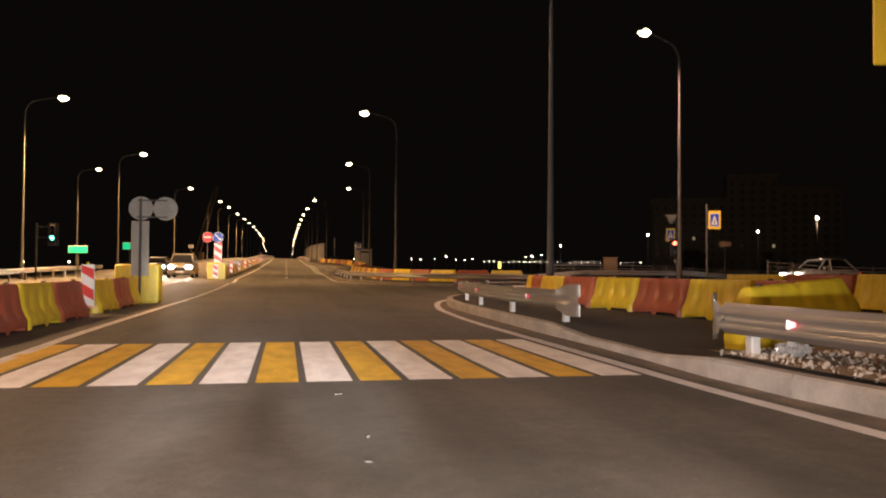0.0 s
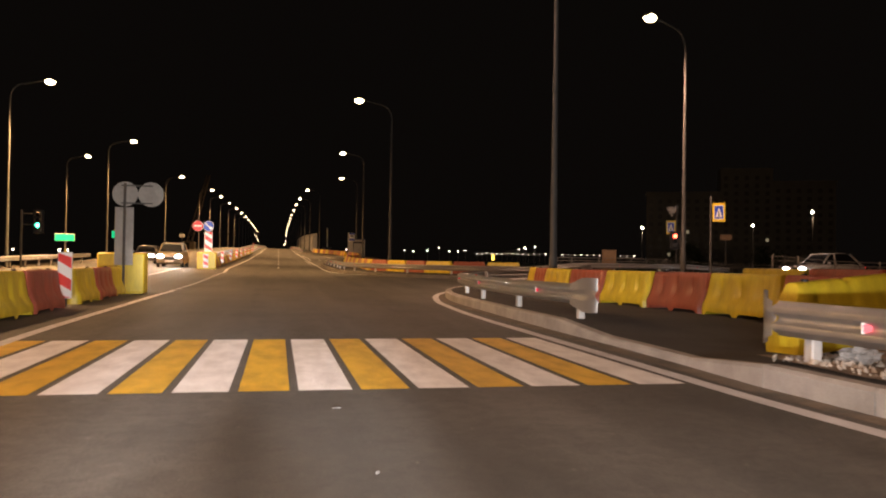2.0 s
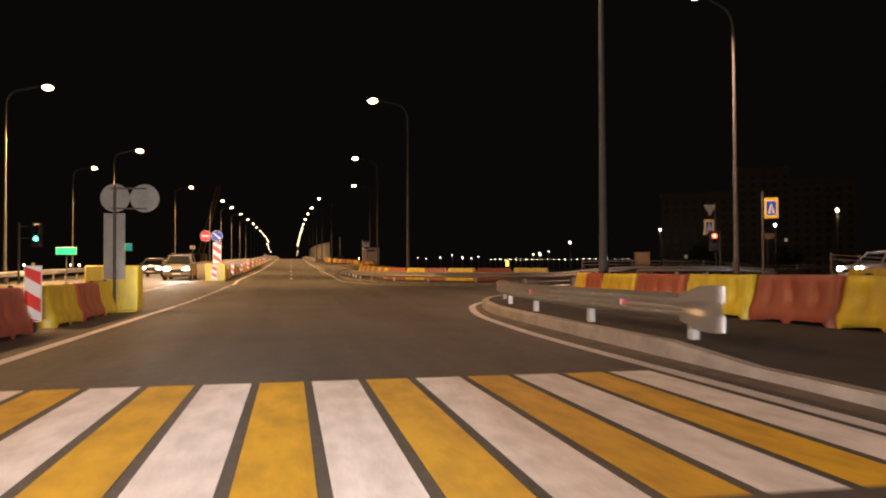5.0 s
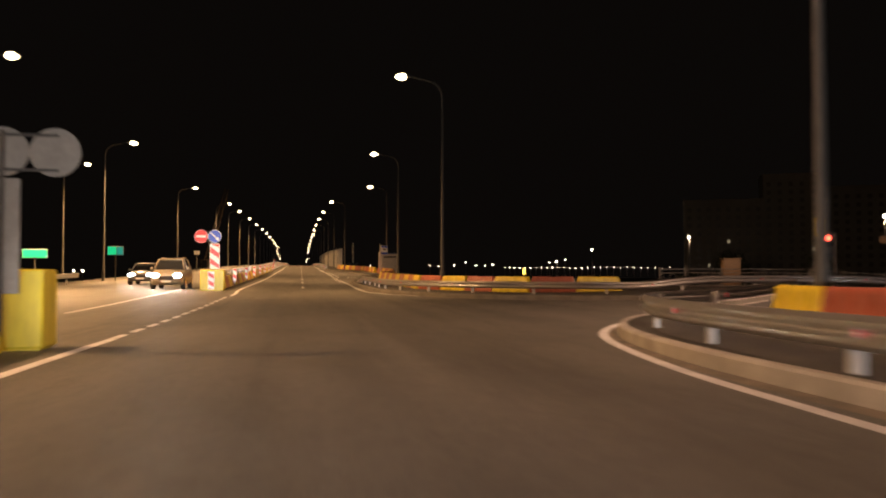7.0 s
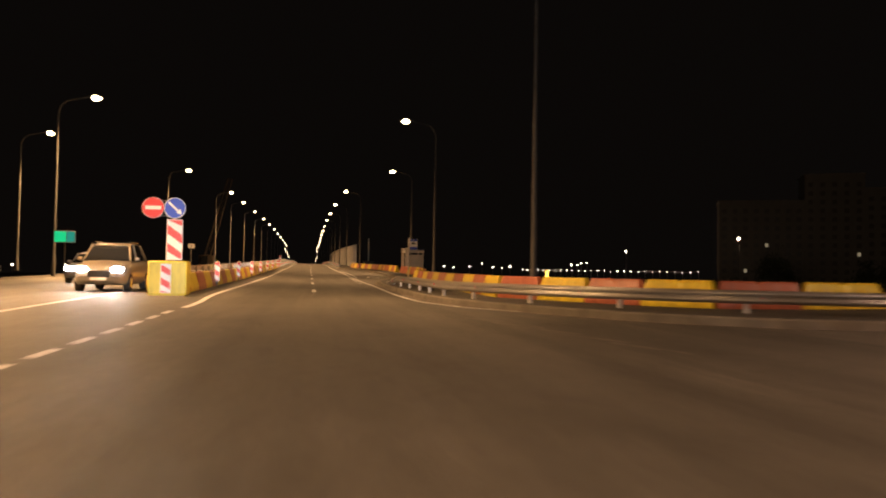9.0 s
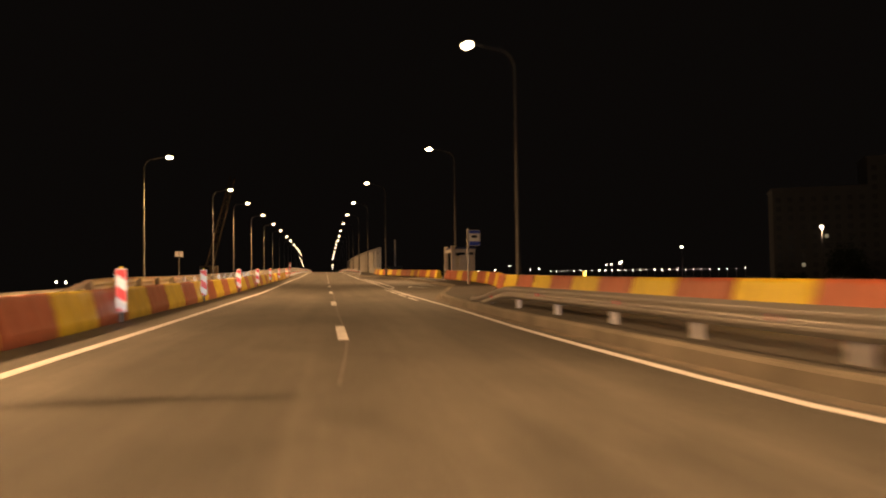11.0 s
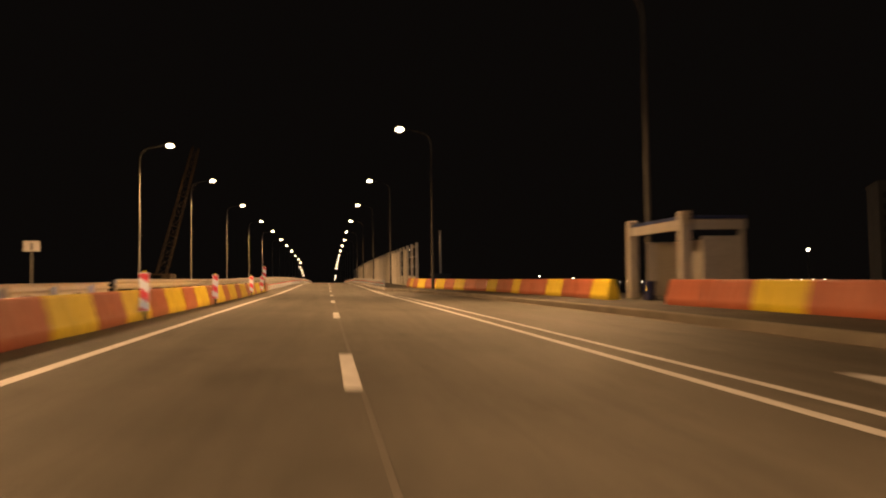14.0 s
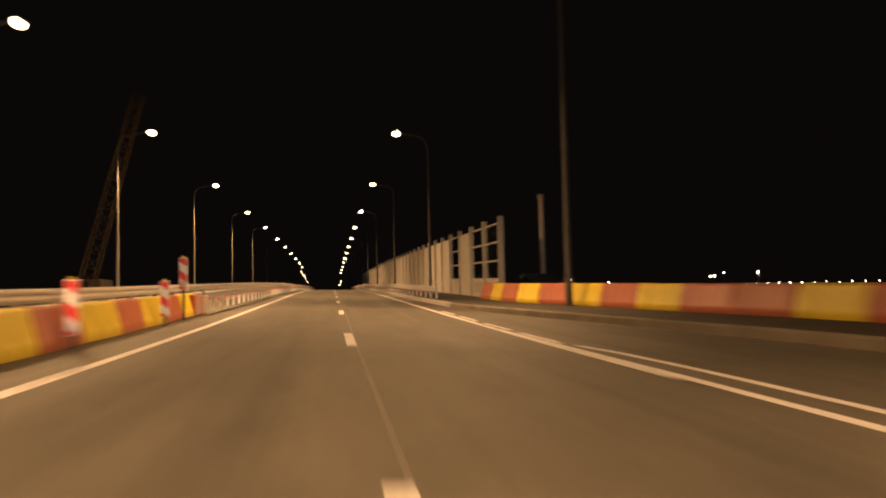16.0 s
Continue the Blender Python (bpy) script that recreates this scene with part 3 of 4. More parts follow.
barrier_row([(-4.4, 4.40), (-4.42, 12), (-4.4, 19.0)], "ry", 2.08, height=0.78, fluted=True)
barrier_row([(-4.42, 20.3), (-4.42, 22), (-4.42, 24.45)], "yr", 2.06, height=0.78, fluted=True)
barrier(-4.42, 25.08, 0, "y", 1.3, 0.78, fluted=True)
barrier(-4.62, 60.2, 0, "r", 2.1, 0.71)
barrier_row([(-4.63, 61.3), (-4.68, 66), (-4.75, 75), (-4.78, 125), (-4.9, 157.2), (-4.9, 158)], "yr", 2.515, height=0.71)
barrier_row([(7.75, 10.42), (7.6, 12.4), (7.45, 14.7), (7.35, 16.6), (7.16, 19), (7.15, 22), (7.5, 24.3), (7.93, 26.25)], "ry", 1.98, KERB, 0.72, True)
barrier_row([(10.6, 18.5), (10.9, 15.5), (11.1, 10.0)], "yr", 2.1, KERB, 0.72, True)
barrier_row([(6.45, 58.15), (7.34, 56.1), (8.3, 54.1), (9.3, 52.2), (10.7, 50.6), (12.5, 50.0), (14.4, 49.7), (16.4, 49.5)], "ry", 2.13, KERB, 0.74, slant=0.12)
barrier_row([(6.42, 58.2), (6.42, 66), (6.48, 75), (6.6, 82.8)], "yr", 2.23, KERB, 0.74, slant=0.06)
barrier_row([(6.68, 83.2), (7.45, 87.6), (7.98, 90.1), (8.8, 94.2), (9.6, 100.6), (10.2, 108), (10.22, 114.5), (9.9, 121.1)], "rry", 2.23, KERB, 0.74, slant=0.03)
barrier_row([(9.95, 125.98), (10.1, 132.5), (9.83, 138.2), (9.93, 143), (9.8, 148), (8.7, 154.5), (8.0, 158.5), (7.25, 162), (7.03, 165), (6.9, 171.2)], "yrryrryrryrryryryryr", 2.2, KERB, 0.74, slant=0.03)
lone = barrier(6.36, 9.43, 105, "y", 2.02, 0.76, 0.14, False, 0.2)
lone.matrix_basis = pose(6.36, 9.43, gz(6.36, 9.43) + 0.145, -4.2, 0, 105)


# ---- yellow crash blocks with signs ----
def crash_block(x, y, w, d, h, label):
    t = thing("crash_block", pose(x, y, gz(x, y)), label, "crash block", "yellow crash blocks")
    part("body", smooth(boxed(-w / 2, w / 2, -d / 2, d / 2, 0.03, h, bevel=0.03)), YELLOW, t)
    part("foot", boxed(-w / 2 + 0.05, w / 2 - 0.05, -d / 2 + 0.05, d / 2 - 0.05, 0, 0.03), YELLOW, t)
    part("filler_cap", tubed([(0.2, 0.2, h - 0.01), (0.2, 0.2, h + 0.02)], 0.05, 12), SIGN_BLACK, t, "black screw cap")
    return t


def stripes(parent, x, w, z0, z1, y, lean, pitch, name="red_stripe"):
    """Slanting red bars on a white plate, clipped to the plate."""
    k = 0
    z = z0 - abs(lean)
    while z < z1 + abs(lean):
        pts = []
        for u, v in ((x - w / 2, z), (x + w / 2, z + lean), (x + w / 2, z + lean + pitch / 2), (x - w / 2, z + pitch / 2)):
            pts.append((u, min(max(v, z0), z1)))
        if max(p[1] for p in pts) - min(p[1] for p in pts) > 0.03:
            part(name, slab(pts, y - 0.004, y), SIGN_RED, parent, "red reflective stripe")
        z += pitch
        k += 1


def marker_post(x, y, turn, z0=0.2, z1=1.16, lean=-0.16, width=0.28):
    t = thing("marker_board", pose(x, y, gz(x, y), 0, 0, turn), "narrow red and white striped marker board fixed to a barrier", "marker board", "striped marker boards")
    plate = part("plate", boxed(-width / 2, width / 2, 0.0, 0.03, z0, z1, bevel=0.006), SIGN_WHITE, t)
    stripes(plate, 0, width - 0.02, z0 + 0.015, z1 - 0.015, -0.002, lean, 0.46)
    part("bracket", boxed(-0.03, 0.03, 0.03, 0.12, 0.0, z1 - 0.05), POLE, t)
    part("warning_lamp", tubed([(0, 0.02, z1), (0, 0.02, z1 + 0.05)], 0.025, 8), SIGN_YELLOW, t, "small amber lamp")
    return t


crash_block(-4.37, 26.3, 1.27, 0.7, 1.17, "tall yellow plastic crash block at the end of a barrier row")
marker_post(-4.27, 19.25, 0, 0.18, 1.13)
for y in (70.4, 82.3, 94.2, 105.6, 117.8, 130.2, 145.4, 152.9):
    marker_post(-4.45, y, 0, 0.22, 1.13, lean=-0.14, width=0.22)
marker_post(-4.5, 155.85, 0, 0.88, 1.8, lean=-0.14, width=0.22)


def two_disc_sign(x, y, front, lift, low):
    """A post with a no-entry disc, a keep-right disc and a striped board; front: its faces turn to -y."""
    t = thing("road_sign", pose(x, y, gz(x, y), 0, 0, 0 if front else 180), "post with two round signs and striped board" + ("" if front else ", backs showing"), "road sign")
    blue, stop, z = 0.0, -0.7, 2.6 + lift
    part("post", tubed([(0, 0.06, 0), (0, 0.06, z + 0.3)], 0.038, 10), POLE, t)
    for dz in (0.24, -0.26):
        part("crossbar", boxed(stop - 0.05, 0.1, 0.022, 0.05, z + dz - 0.02, z + dz + 0.02), POLE, t)
    red_disc, blue_disc = [part("disc", slab(round_points(0.35, 36, c, z), 0.0, 0.02), SIGN_BACK, t, "round steel sign plate") for c in (stop, blue)]
    part("red_face", slab(round_points(0.34, 36, stop, z), -0.004, 0.0), SIGN_RED, red_disc, "red no-entry face")
    part("white_ring", slab(round_points(0.348, 36, stop, z), -0.002, 0.0), SIGN_WHITE, red_disc, "thin white rim")
    part("white_bar", slab([(stop - 0.25, z - 0.06), (stop + 0.25, z - 0.06), (stop + 0.25, z + 0.06), (stop - 0.25, z + 0.06)], -0.008, -0.004), SIGN_WHITE, red_disc, "white bar")
    part("white_ring", slab(round_points(0.348, 36, blue, z), -0.002, 0.0), SIGN_WHITE, blue_disc, "thin white rim")
    part("blue_face", slab(round_points(0.33, 36, blue, z), -0.004, 0.0), SIGN_BLUE, blue_disc, "blue keep-right face")
    arrow = [(-0.23, 0.17), (-0.18, 0.22), (0.12, -0.07), (0.18, -0.02), (0.22, -0.21), (0.04, -0.16), (0.08, -0.12)]
    part("white_arrow", slab([(blue + u, z + v) for u, v in arrow], -0.008, -0.004), SIGN_WHITE, blue_disc, "white arrow pointing down")
    board = part("board", boxed(-0.24, 0.26, 0.0, 0.03, low, z - 0.38, bevel=0.006), SIGN_WHITE if front else SIGN_BACK, t, "tall red and white striped board")
    stripes(board, 0.01, 0.46, low + 0.02, z - 0.4, -0.002, -0.34, 0.6)
    return t


two_disc_sign(-4.27, 25.86, False, 0.24, 0.82)
block = crash_block(-4.62, 57.95, 1.2, 0.9, 1.1, "tall yellow plastic crash block carrying a small striped board")
small_board = part("small_board", boxed(-0.2, 0.12, -0.48, -0.455, 0.08, 1.0), SIGN_WHITE, block, "red and white striped board")
stripes(small_board, -0.04, 0.28, 0.1, 0.98, -0.482, -0.16, 0.42)
two_disc_sign(-4.62, 58.72, True, 0.27, 1.14)


# ---- guardrails ----
WAVE = ((0.0, -0.155), (0.012, -0.15), (0.02, -0.135), (0.075, -0.105), (0.08, -0.09), (0.08, -0.06), (0.075, -0.045), (0.015, -0.02), (0.01, 0.0), (0.015, 0.02), (0.075, 0.045),
        (0.08, 0.06), (0.08, 0.09), (0.075, 0.105), (0.02, 0.135), (0.012, 0.15), (0.0, 0.155))


def beam(path, side, centre, drop=None):
    """A corrugated rail along path; side: 1 when its face is to the left of the way."""
    bm = bmesh.new()
    rows = []
    for i, p in enumerate(path):
        d = (path[min(i + 1, len(path) - 1)] - path[max(i - 1, 0)])
        d.z = 0
        d.normalize()
        n = Vector((-d.y, d.x, 0)) * side
        z = gz(p.x, p.y) + centre - (drop(p) if drop else 0)
        front = [Vector((p.x, p.y, z + v)) + n * u for u, v in WAVE]
        back = [Vector((p.x, p.y, z + v)) + n * (u - 0.006) for u, v in reversed(WAVE)]
        rows.append(front + back)
    return smooth(loft(bm, rows), 60)


def guardrail(name, points, side, label, lift=KERB, centre=0.38, post_step=3.0, drop=None, beams=(0.0,), reflect=None, first_post=0.6, back=0.12, material=None, posts=None, low_reflectors=False):
    t = thing(name, pose(0, 0, 0), label, "guardrail", "steel guardrails")
    path = follow(points, 0.5)
    for b in beams:
        part("beam", beam(path, side, lift + centre + b, drop), material or ZINC, t)

    def along(first, step):
        """Places along the rail, with the way it runs there."""
        run, due = 0.0, first
        for p, q in zip(path, path[1:]):
            long = (q - p).length
            while run + long >= due:
                yield p + (q - p) * ((due - run) / long), (q - p).normalized()
                due += step
            run += long

    for p, d in along(first_post, post_step):
        n = Vector((-d.y, d.x, 0)) * side
        z = gz(p.x, p.y)
        low = drop(p) if drop else 0
        top = centre + lift + max(beams) + 0.12 - low
        foot = p - n * back
        m = Matrix.Translation((foot.x, foot.y, z)) @ Matrix.Rotation(math.atan2(d.y, d.x), 4, "Z")
        if top > 0.2:
            part("post", boxed(-0.06, 0.06, -0.05, 0.05, 0, top, bevel=0.012, m=m), posts or ZINC_POST, t)
            part("spacer", boxed(-0.05, 0.05, -0.02 if side < 0 else 0.04, 0.13 * 1 if side > 0 else -0.13, top - 0.24, top - 0.06, m=m), ZINC, t)
    for p, d in along(*reflect) if reflect else ():
        n = Vector((-d.y, d.x, 0)) * side
        low = drop(p) if drop else 0
        f = p + n * 0.02
        m = Matrix.Translation((f.x, f.y, gz(p.x, p.y) + lift + centre - low - (0.16 if low_reflectors else 0))) @ Matrix.Rotation(math.atan2(-n.x, n.y) + math.pi / 2, 4, "Z") @ Matrix.Rotation(0.5 * side, 4, "Z")
        for name, grow, depth, paint, look_of in (("reflector_rim", 0.01, 0.006, SIGN_WHITE, "thin pale rim"), ("reflector", 0.0, 0.009, REFLECTOR, "small red reflector")):
            bm = slab([(-0.055 - grow, -0.06 - grow), (0.055 + grow, -0.03 - grow), (0.055 + grow, 0.03 + grow), (-0.055 - grow, 0.06 + grow)], -depth, depth)
            bmesh.ops.transform(bm, matrix=m, verts=bm.verts)
            part(name, bm, paint, t, look_of)
    return t


def flared_end(parent, x, y, z, turn, shape=(1, 1, 1)):
    """The spread fishtail plate at the end of a rail."""
    bm = bmesh.new()
    rings = []
    for u, w, r in ((0.0, 0.16, 0.08), (0.2, 0.19, 0.08), (0.42, 0.25, 0.05), (0.62, 0.26, 0.0), (0.74, 0.25, -0.07)):
        ring = [(v * w / 0.155, r * (1 if abs(v) > 0.03 else 0.5)) for _, v in WAVE]
        rings.append([(u, -d, v) for v, d in ring] + [(u, -d + 0.006, v) for v, d in reversed(ring)])
    loft(bm, rings)
    ob = part("end_plate", smooth(bm, 60), ZINC, parent, "spread galvanised end plate")
    ob.matrix_basis = pose(x, y, z, 0, 0, turn) @ Matrix.Diagonal((*shape, 1))


near_rail = guardrail("guardrail", [(4.42, 7.75), (4.48, 5), (4.6, 0), (4.8, -9)], -1, "galvanised corrugated guardrail with a red reflector above gravel", first_post=0.3, reflect=(1.15, 4.7))
flared_end(near_rail, 4.42, 7.75, gz(4.42, 7.75) + KERB + 0.38, 90, (0.4, -1, 0.95))
tip_rail = guardrail("guardrail", [(4.5, 13.15), (4.5, 15.9), (4.6, 19.4), (4.95, 22.8), (5.5, 25.7), (6.5, 28.4), (8.0, 30.6), (9.9, 31.9), (12.5, 32.6)], 1,
                     "galvanised corrugated guardrail rounding a street corner", first_post=0.05, post_step=3.36, reflect=(1.75, 4.75))
flared_end(tip_rail, 4.5, 13.15, gz(4.5, 13.15) + KERB + 0.38, -90)
far_rail = guardrail("guardrail", [(26, 45.3), (17, 45.8), (13, 46.5), (10.6, 47.6), (8.4, 49.3), (6.6, 51.8), (5.32, 54.6), (4.6, 57.7), (4.4, 61), (4.44, 66), (4.34, 71), (4.3, 77.5)], 1,
                     "galvanised corrugated guardrail sloping down to the kerb at its end", post_step=3.2, reflect=(2.0, 4.75), drop=lambda p: 0.42 * ease(72.0, 77.5, p.y))
left_rail = guardrail("guardrail", [(-15.2, 14), (-15.3, 40), (-15.3, 74)], -1, "galvanised guardrail beyond the opposite lanes", lift=0.05, centre=0.55, post_step=3.0, material=LIT_ZINC, posts=ZINC)
median_rail = guardrail("guardrail", [(-6.6, 73), (-6.6, 78), (-6.5, 123)], 1, "galvanised guardrail behind the plastic barriers", lift=0.06, centre=0.68, material=LIT_ZINC, posts=ZINC, drop=lambda p: 0.3 * ease(76.5, 73, p.y))
double_rail = guardrail("guardrail", [(-6.5, 123.5), (-6.5, 160), (-6.4, 200), (-6.4, 340)], -1, "two-tier galvanised guardrail along the bridge", lift=0.05, centre=0.42, beams=(0.0, 0.36), post_step=2.5, material=LIT_ZINC, posts=ZINC)
bridge_left = guardrail("guardrail", [(-4.75, 161.5), (-4.7, 170), (-4.65, 200), (-4.65, 340)], -1, "bridge guardrail with red reflectors between its posts", lift=0.1, centre=0.52, low_reflectors=True, reflect=(1.0, 2.2), post_step=2.2, material=LIT_ZINC)
bridge_right = guardrail("guardrail", [(4.72, 171.0), (4.66, 180), (4.6, 200), (4.6, 340)], 1, "bridge guardrail with red reflectors between its posts", lift=0.12, centre=0.52, low_reflectors=True, reflect=(1.0, 2.2), post_step=2.2, material=LIT_ZINC)
block_end = thing("barrier_block", pose(-4.9, 159.2, gz(-4.9, 159.2)), "striped concrete block at the head of the bridge guardrail", "barrier")
for k in range(4):
    part("segment", boxed(-0.3, 0.3, -0.75 + 0.62 * k, -0.15 + 0.62 * k, 0, 0.66, bevel=0.03), RED if k % 2 == 0 else CONCRETE, block_end)


# ---- noise wall and column ----
def noise_wall():
    """Upright posts every 4 m; the first bays glazed above a ribbed base, the rest of ribbed steel panels."""
    t = thing("noise_wall", pose(0, 0, 0), "tall pale steel noise wall of posts, glazed bays and ribbed panels", "noise wall", kind="structure")
    post = pane = None
    for k in range(44):
        y = 168.6 + 4.0 * k
        z = rise(y) + 0.1
        tilt = math.degrees(math.atan2(rise(y + 4) - rise(y), 4.0))
        m = pose(7.5, y, z)
        if post is None:
            bm = boxed(-0.12, 0.12, -0.1, -0.075, 0, 3.85)
            box(bm, -0.12, 0.12, 0.075, 0.1, 0, 3.85)
            box(bm, -0.012, 0.012, -0.075, 0.075, 0, 3.85)
            post = part("post", bm, PANEL, t, "pale steel post")
            post.matrix_basis = m
        else:
            share(post, m, t)
        mm = pose(7.5, y + 2.0, z, tilt, 0, 0)
        if k in (0, 1, 3):
            bm = bmesh.new()
            for j in range(6):
                box(bm, -0.05, 0.03, -1.88, 1.88, 0.04 + 0.15 * j, 0.17 + 0.15 * j, bevel=0.02)
            part("base_panel", bm, PANEL, t, "ribbed pale steel base panel").matrix_basis = mm
            for j in range(4):
                h = 0.98 + 0.87 * j
                part("glazing_bar", boxed(-0.05, 0.05, -1.88, 1.88, h - 0.035, h + 0.035), PANEL, t).matrix_basis = mm
                if j < 3:
                    part("pane", boxed(-0.006, 0.006, -1.88, 1.88, h + 0.036, h + 0.834), CLEAR, t, "clear glazed panel").matrix_basis = mm
        elif pane is None:
            bm = bmesh.new()
            for j in range(12):
                y0 = -1.88 + 3.76 * j / 12
                loft(bm, [[(-0.05, y0, zz), (-0.05, y0 + 0.06, zz), (-0.01, y0 + 0.13, zz), (-0.01, y0 + 0.25, zz), (-0.05, y0 + 0.3133, zz), (0.04, y0 + 0.3133, zz), (0.04, y0, zz)] for zz in (0.05, 3.6)])
            pane = part("panel", bm, PANEL, t, "ribbed pale steel panel")
            pane.matrix_basis = mm
        else:
            share(pane, mm, t)
    return t


noise_wall()
column = thing("steel_column", pose(9.67, 169.4, rise(169.4) + 1.0), "short grey steel column standing on a dark base", "column")
part("shaft", boxed(-0.09, 0.09, -0.09, 0.09, 0, 3.95, bevel=0.02), PANEL, column)
part("cap", boxed(-0.12, 0.12, -0.12, 0.12, 3.95, 4.02, bevel=0.01), PANEL, column)
bm = bmesh.new()
loft(bm, [[(-w, -0.5, z), (w, -0.5, z), (w, 0.5, z), (-w, 0.5, z)] for w, z in ((0.55, -1.0), (0.55, -0.3), (1.0, 0.1), (1.0, 0.25))])
part("base", bm, SIGN_BLACK, column, "dark base block, wider at its top")


# ---- bus stop ----
def shelter():
    z = gz(10, 123) + KERB
    t = thing("bus_shelter", pose(10.5, 121.2, z, 1.2, 0, -1), "grey steel bus shelter with thick posts and blue roof", "bus shelter")
    for x, y in ((0, 0), (0, 4.5)):
        part("post", boxed(x - 0.16, x + 0.16, y - 0.16, y + 0.16, 0, 2.75, bevel=0.02), SHELTER, t)
    part("beam", boxed(-0.1, 0.1, 0.16, 4.34, 2.2, 2.5, bevel=0.01), SHELTER, t)
    part("roof", boxed(-0.05, 1.95, -0.1, 4.6, 2.5, 2.62, bevel=0.02), SHELTER_ROOF, t, "dark blue roof")
    part("end_beam", boxed(0.16, 1.9, -0.1, 0.05, 2.2, 2.5), SHELTER, t)
    part("end_wall", boxed(0.55, 1.8, -0.03, 0.03, 0.1, 2.0, bevel=0.01), SHELTER, t)
    part("end_wall", boxed(0.55, 1.8, 4.45, 4.5, 0.1, 2.0, bevel=0.01), SHELTER, t)
    for k in range(4):
        part("back_panel", boxed(1.75, 1.8, 0.05 + 1.11 * k, 1.1 + 1.11 * k, 0.1, 2.0, bevel=0.008), SHELTER, t)
    for x, y in ((1.8, 0), (1.8, 4.5)):
        part("back_post", boxed(x - 0.06, x + 0.06, y - 0.06, y + 0.06, 0, 2.5), SHELTER, t)
    for k in range(3):
        part("seat_slat", boxed(1.2 + 0.15 * k, 1.32 + 0.15 * k, 1.0, 4.0, 0.44, 0.48, bevel=0.008), SHELTER, t)
    for y in (1.2, 3.8):
        part("seat_leg", boxed(1.3, 1.42, y - 0.03, y + 0.03, 0, 0.44), POLE, t)
    return t


def waste_bin(x, y):
    t = thing("waste_bin", pose(x, y, gz(x, y) + KERB), "small dark blue waste bin beside the bus shelter", "waste bin", "bins at the bus stop")
    bm = bmesh.new()
    loft(bm, [[(r * math.cos(a), r * math.sin(a), z) for a in (2 * math.pi * k / 14 for k in range(14))] for r, z in ((0.16, 0.04), (0.2, 0.62), (0.215, 0.64), (0.215, 0.67))])
    part("body", smooth(bm), BIN_BLUE, t)
    part("foot", tubed([(0, 0, 0), (0, 0, 0.05)], 0.12, 12), SIGN_BLACK, t)


shelter()
waste_bin(10.75, 124.6)
waste_bin(10.85, 121.9)
stop = thing("bus_stop_sign", pose(8.72, 101.3, gz(8.7, 101.3) + KERB, 0, 0, 0), "white and blue bus stop sign on a grey post", "road sign")
part("post", tubed([(-0.38, 0.06, 0), (-0.38, 0.06, 3.35)], 0.07, 12), ZINC, stop, "grey steel post")
stop_plate = part("plate", boxed(-0.32, 0.36, 0.0, 0.03, 2.32, 3.26, bevel=0.01), SIGN_WHITE, stop)
part("blue_band", boxed(-0.3, 0.34, -0.005, 0.0, 2.34, 2.58), SIGN_BLUE, stop_plate, "blue lower band")
part("blue_band", boxed(-0.3, 0.34, -0.005, 0.0, 3.06, 3.24), SIGN_BLUE, stop_plate, "blue upper band")
part("bus_shape", slab([(-0.16, 2.8), (0.18, 2.8), (0.18, 2.93), (0.15, 2.96), (-0.13, 2.96), (-0.16, 2.93)], -0.006, 0.0), SIGN_BLACK, stop_plate, "black bus shape")

# ---- yellow sign boards and signals ----
def square_sign(x, y, z, size, turn, label, pole_side=-1, pole_top=None):
    t = thing("pedestrian_sign", pose(x, y, gz(x, y), 0, 0, turn), label, "road sign", "pedestrian crossing signs")
    w, h = size[0] / 2, size[1] / 2
    part("post", tubed([(pole_side * (w + 0.06), 0.05, 0), (pole_side * (w + 0.06), 0.05, pole_top or z + h + 0.3)], 0.045, 10), POLE, t)
    part("bracket", boxed(min(0, pole_side * (w + 0.1)), max(0, pole_side * (w + 0.1)), 0.025, 0.05, z - 0.03, z + 0.03), POLE, t)
    plate = part("plate", boxed(-w, w, 0, 0.025, z - h, z + h, bevel=0.008), SIGN_YELLOW, t, "yellow sign plate")
    part("white_edge", boxed(-w * 0.74, w * 0.74, -0.004, 0, z - h * 0.74, z + h * 0.74), SIGN_WHITE, plate, "white square")
    part("blue_square", boxed(-w * 0.66, w * 0.66, -0.008, -0.004, z - h * 0.66, z + h * 0.66), SIGN_BLUE, plate, "blue square")
    part("white_triangle", slab([(-w * 0.5, z - h * 0.5), (w * 0.5, z - h * 0.5), (0, z + h * 0.52)], -0.012, -0.008), SIGN_WHITE, plate, "white triangle")
    part("stripe_shape", slab([(-w * 0.12, z - h * 0.44), (w * 0.12, z - h * 0.44), (w * 0.05, z + h * 0.15), (-w * 0.05, z + h * 0.15)], -0.016, -0.012), SIGN_BLACK, plate, "dark bar")
    return t


square_sign(19.66, 35.45, 2.9, (0.56, 0.86), -25, "yellow framed pedestrian crossing sign on a grey post")
square_sign(23.48, 47.7, 2.95, (0.56, 0.84), -25, "pale pedestrian crossing sign below a triangle sign", 1, 4.3)
square_sign(5.32, 6.05, 3.34, (0.9, 1.1), -12, "large yellow pedestrian crossing sign on a kerbside post", 1, 3.9)
tri = thing("yield_sign", pose(23.5, 47.65, gz(23.5, 47.7) + 1.1, 0, 0, -25), "grey backed triangle sign on the signal post", "road sign")
part("plate", slab([(-0.34, 3.1), (0.34, 3.1), (0, 2.45)], 0, 0.02), SIGN_BACK, tri)
part("strap", boxed(-0.02, 0.4, 0.02, 0.05, 2.85, 2.9), POLE, tri)


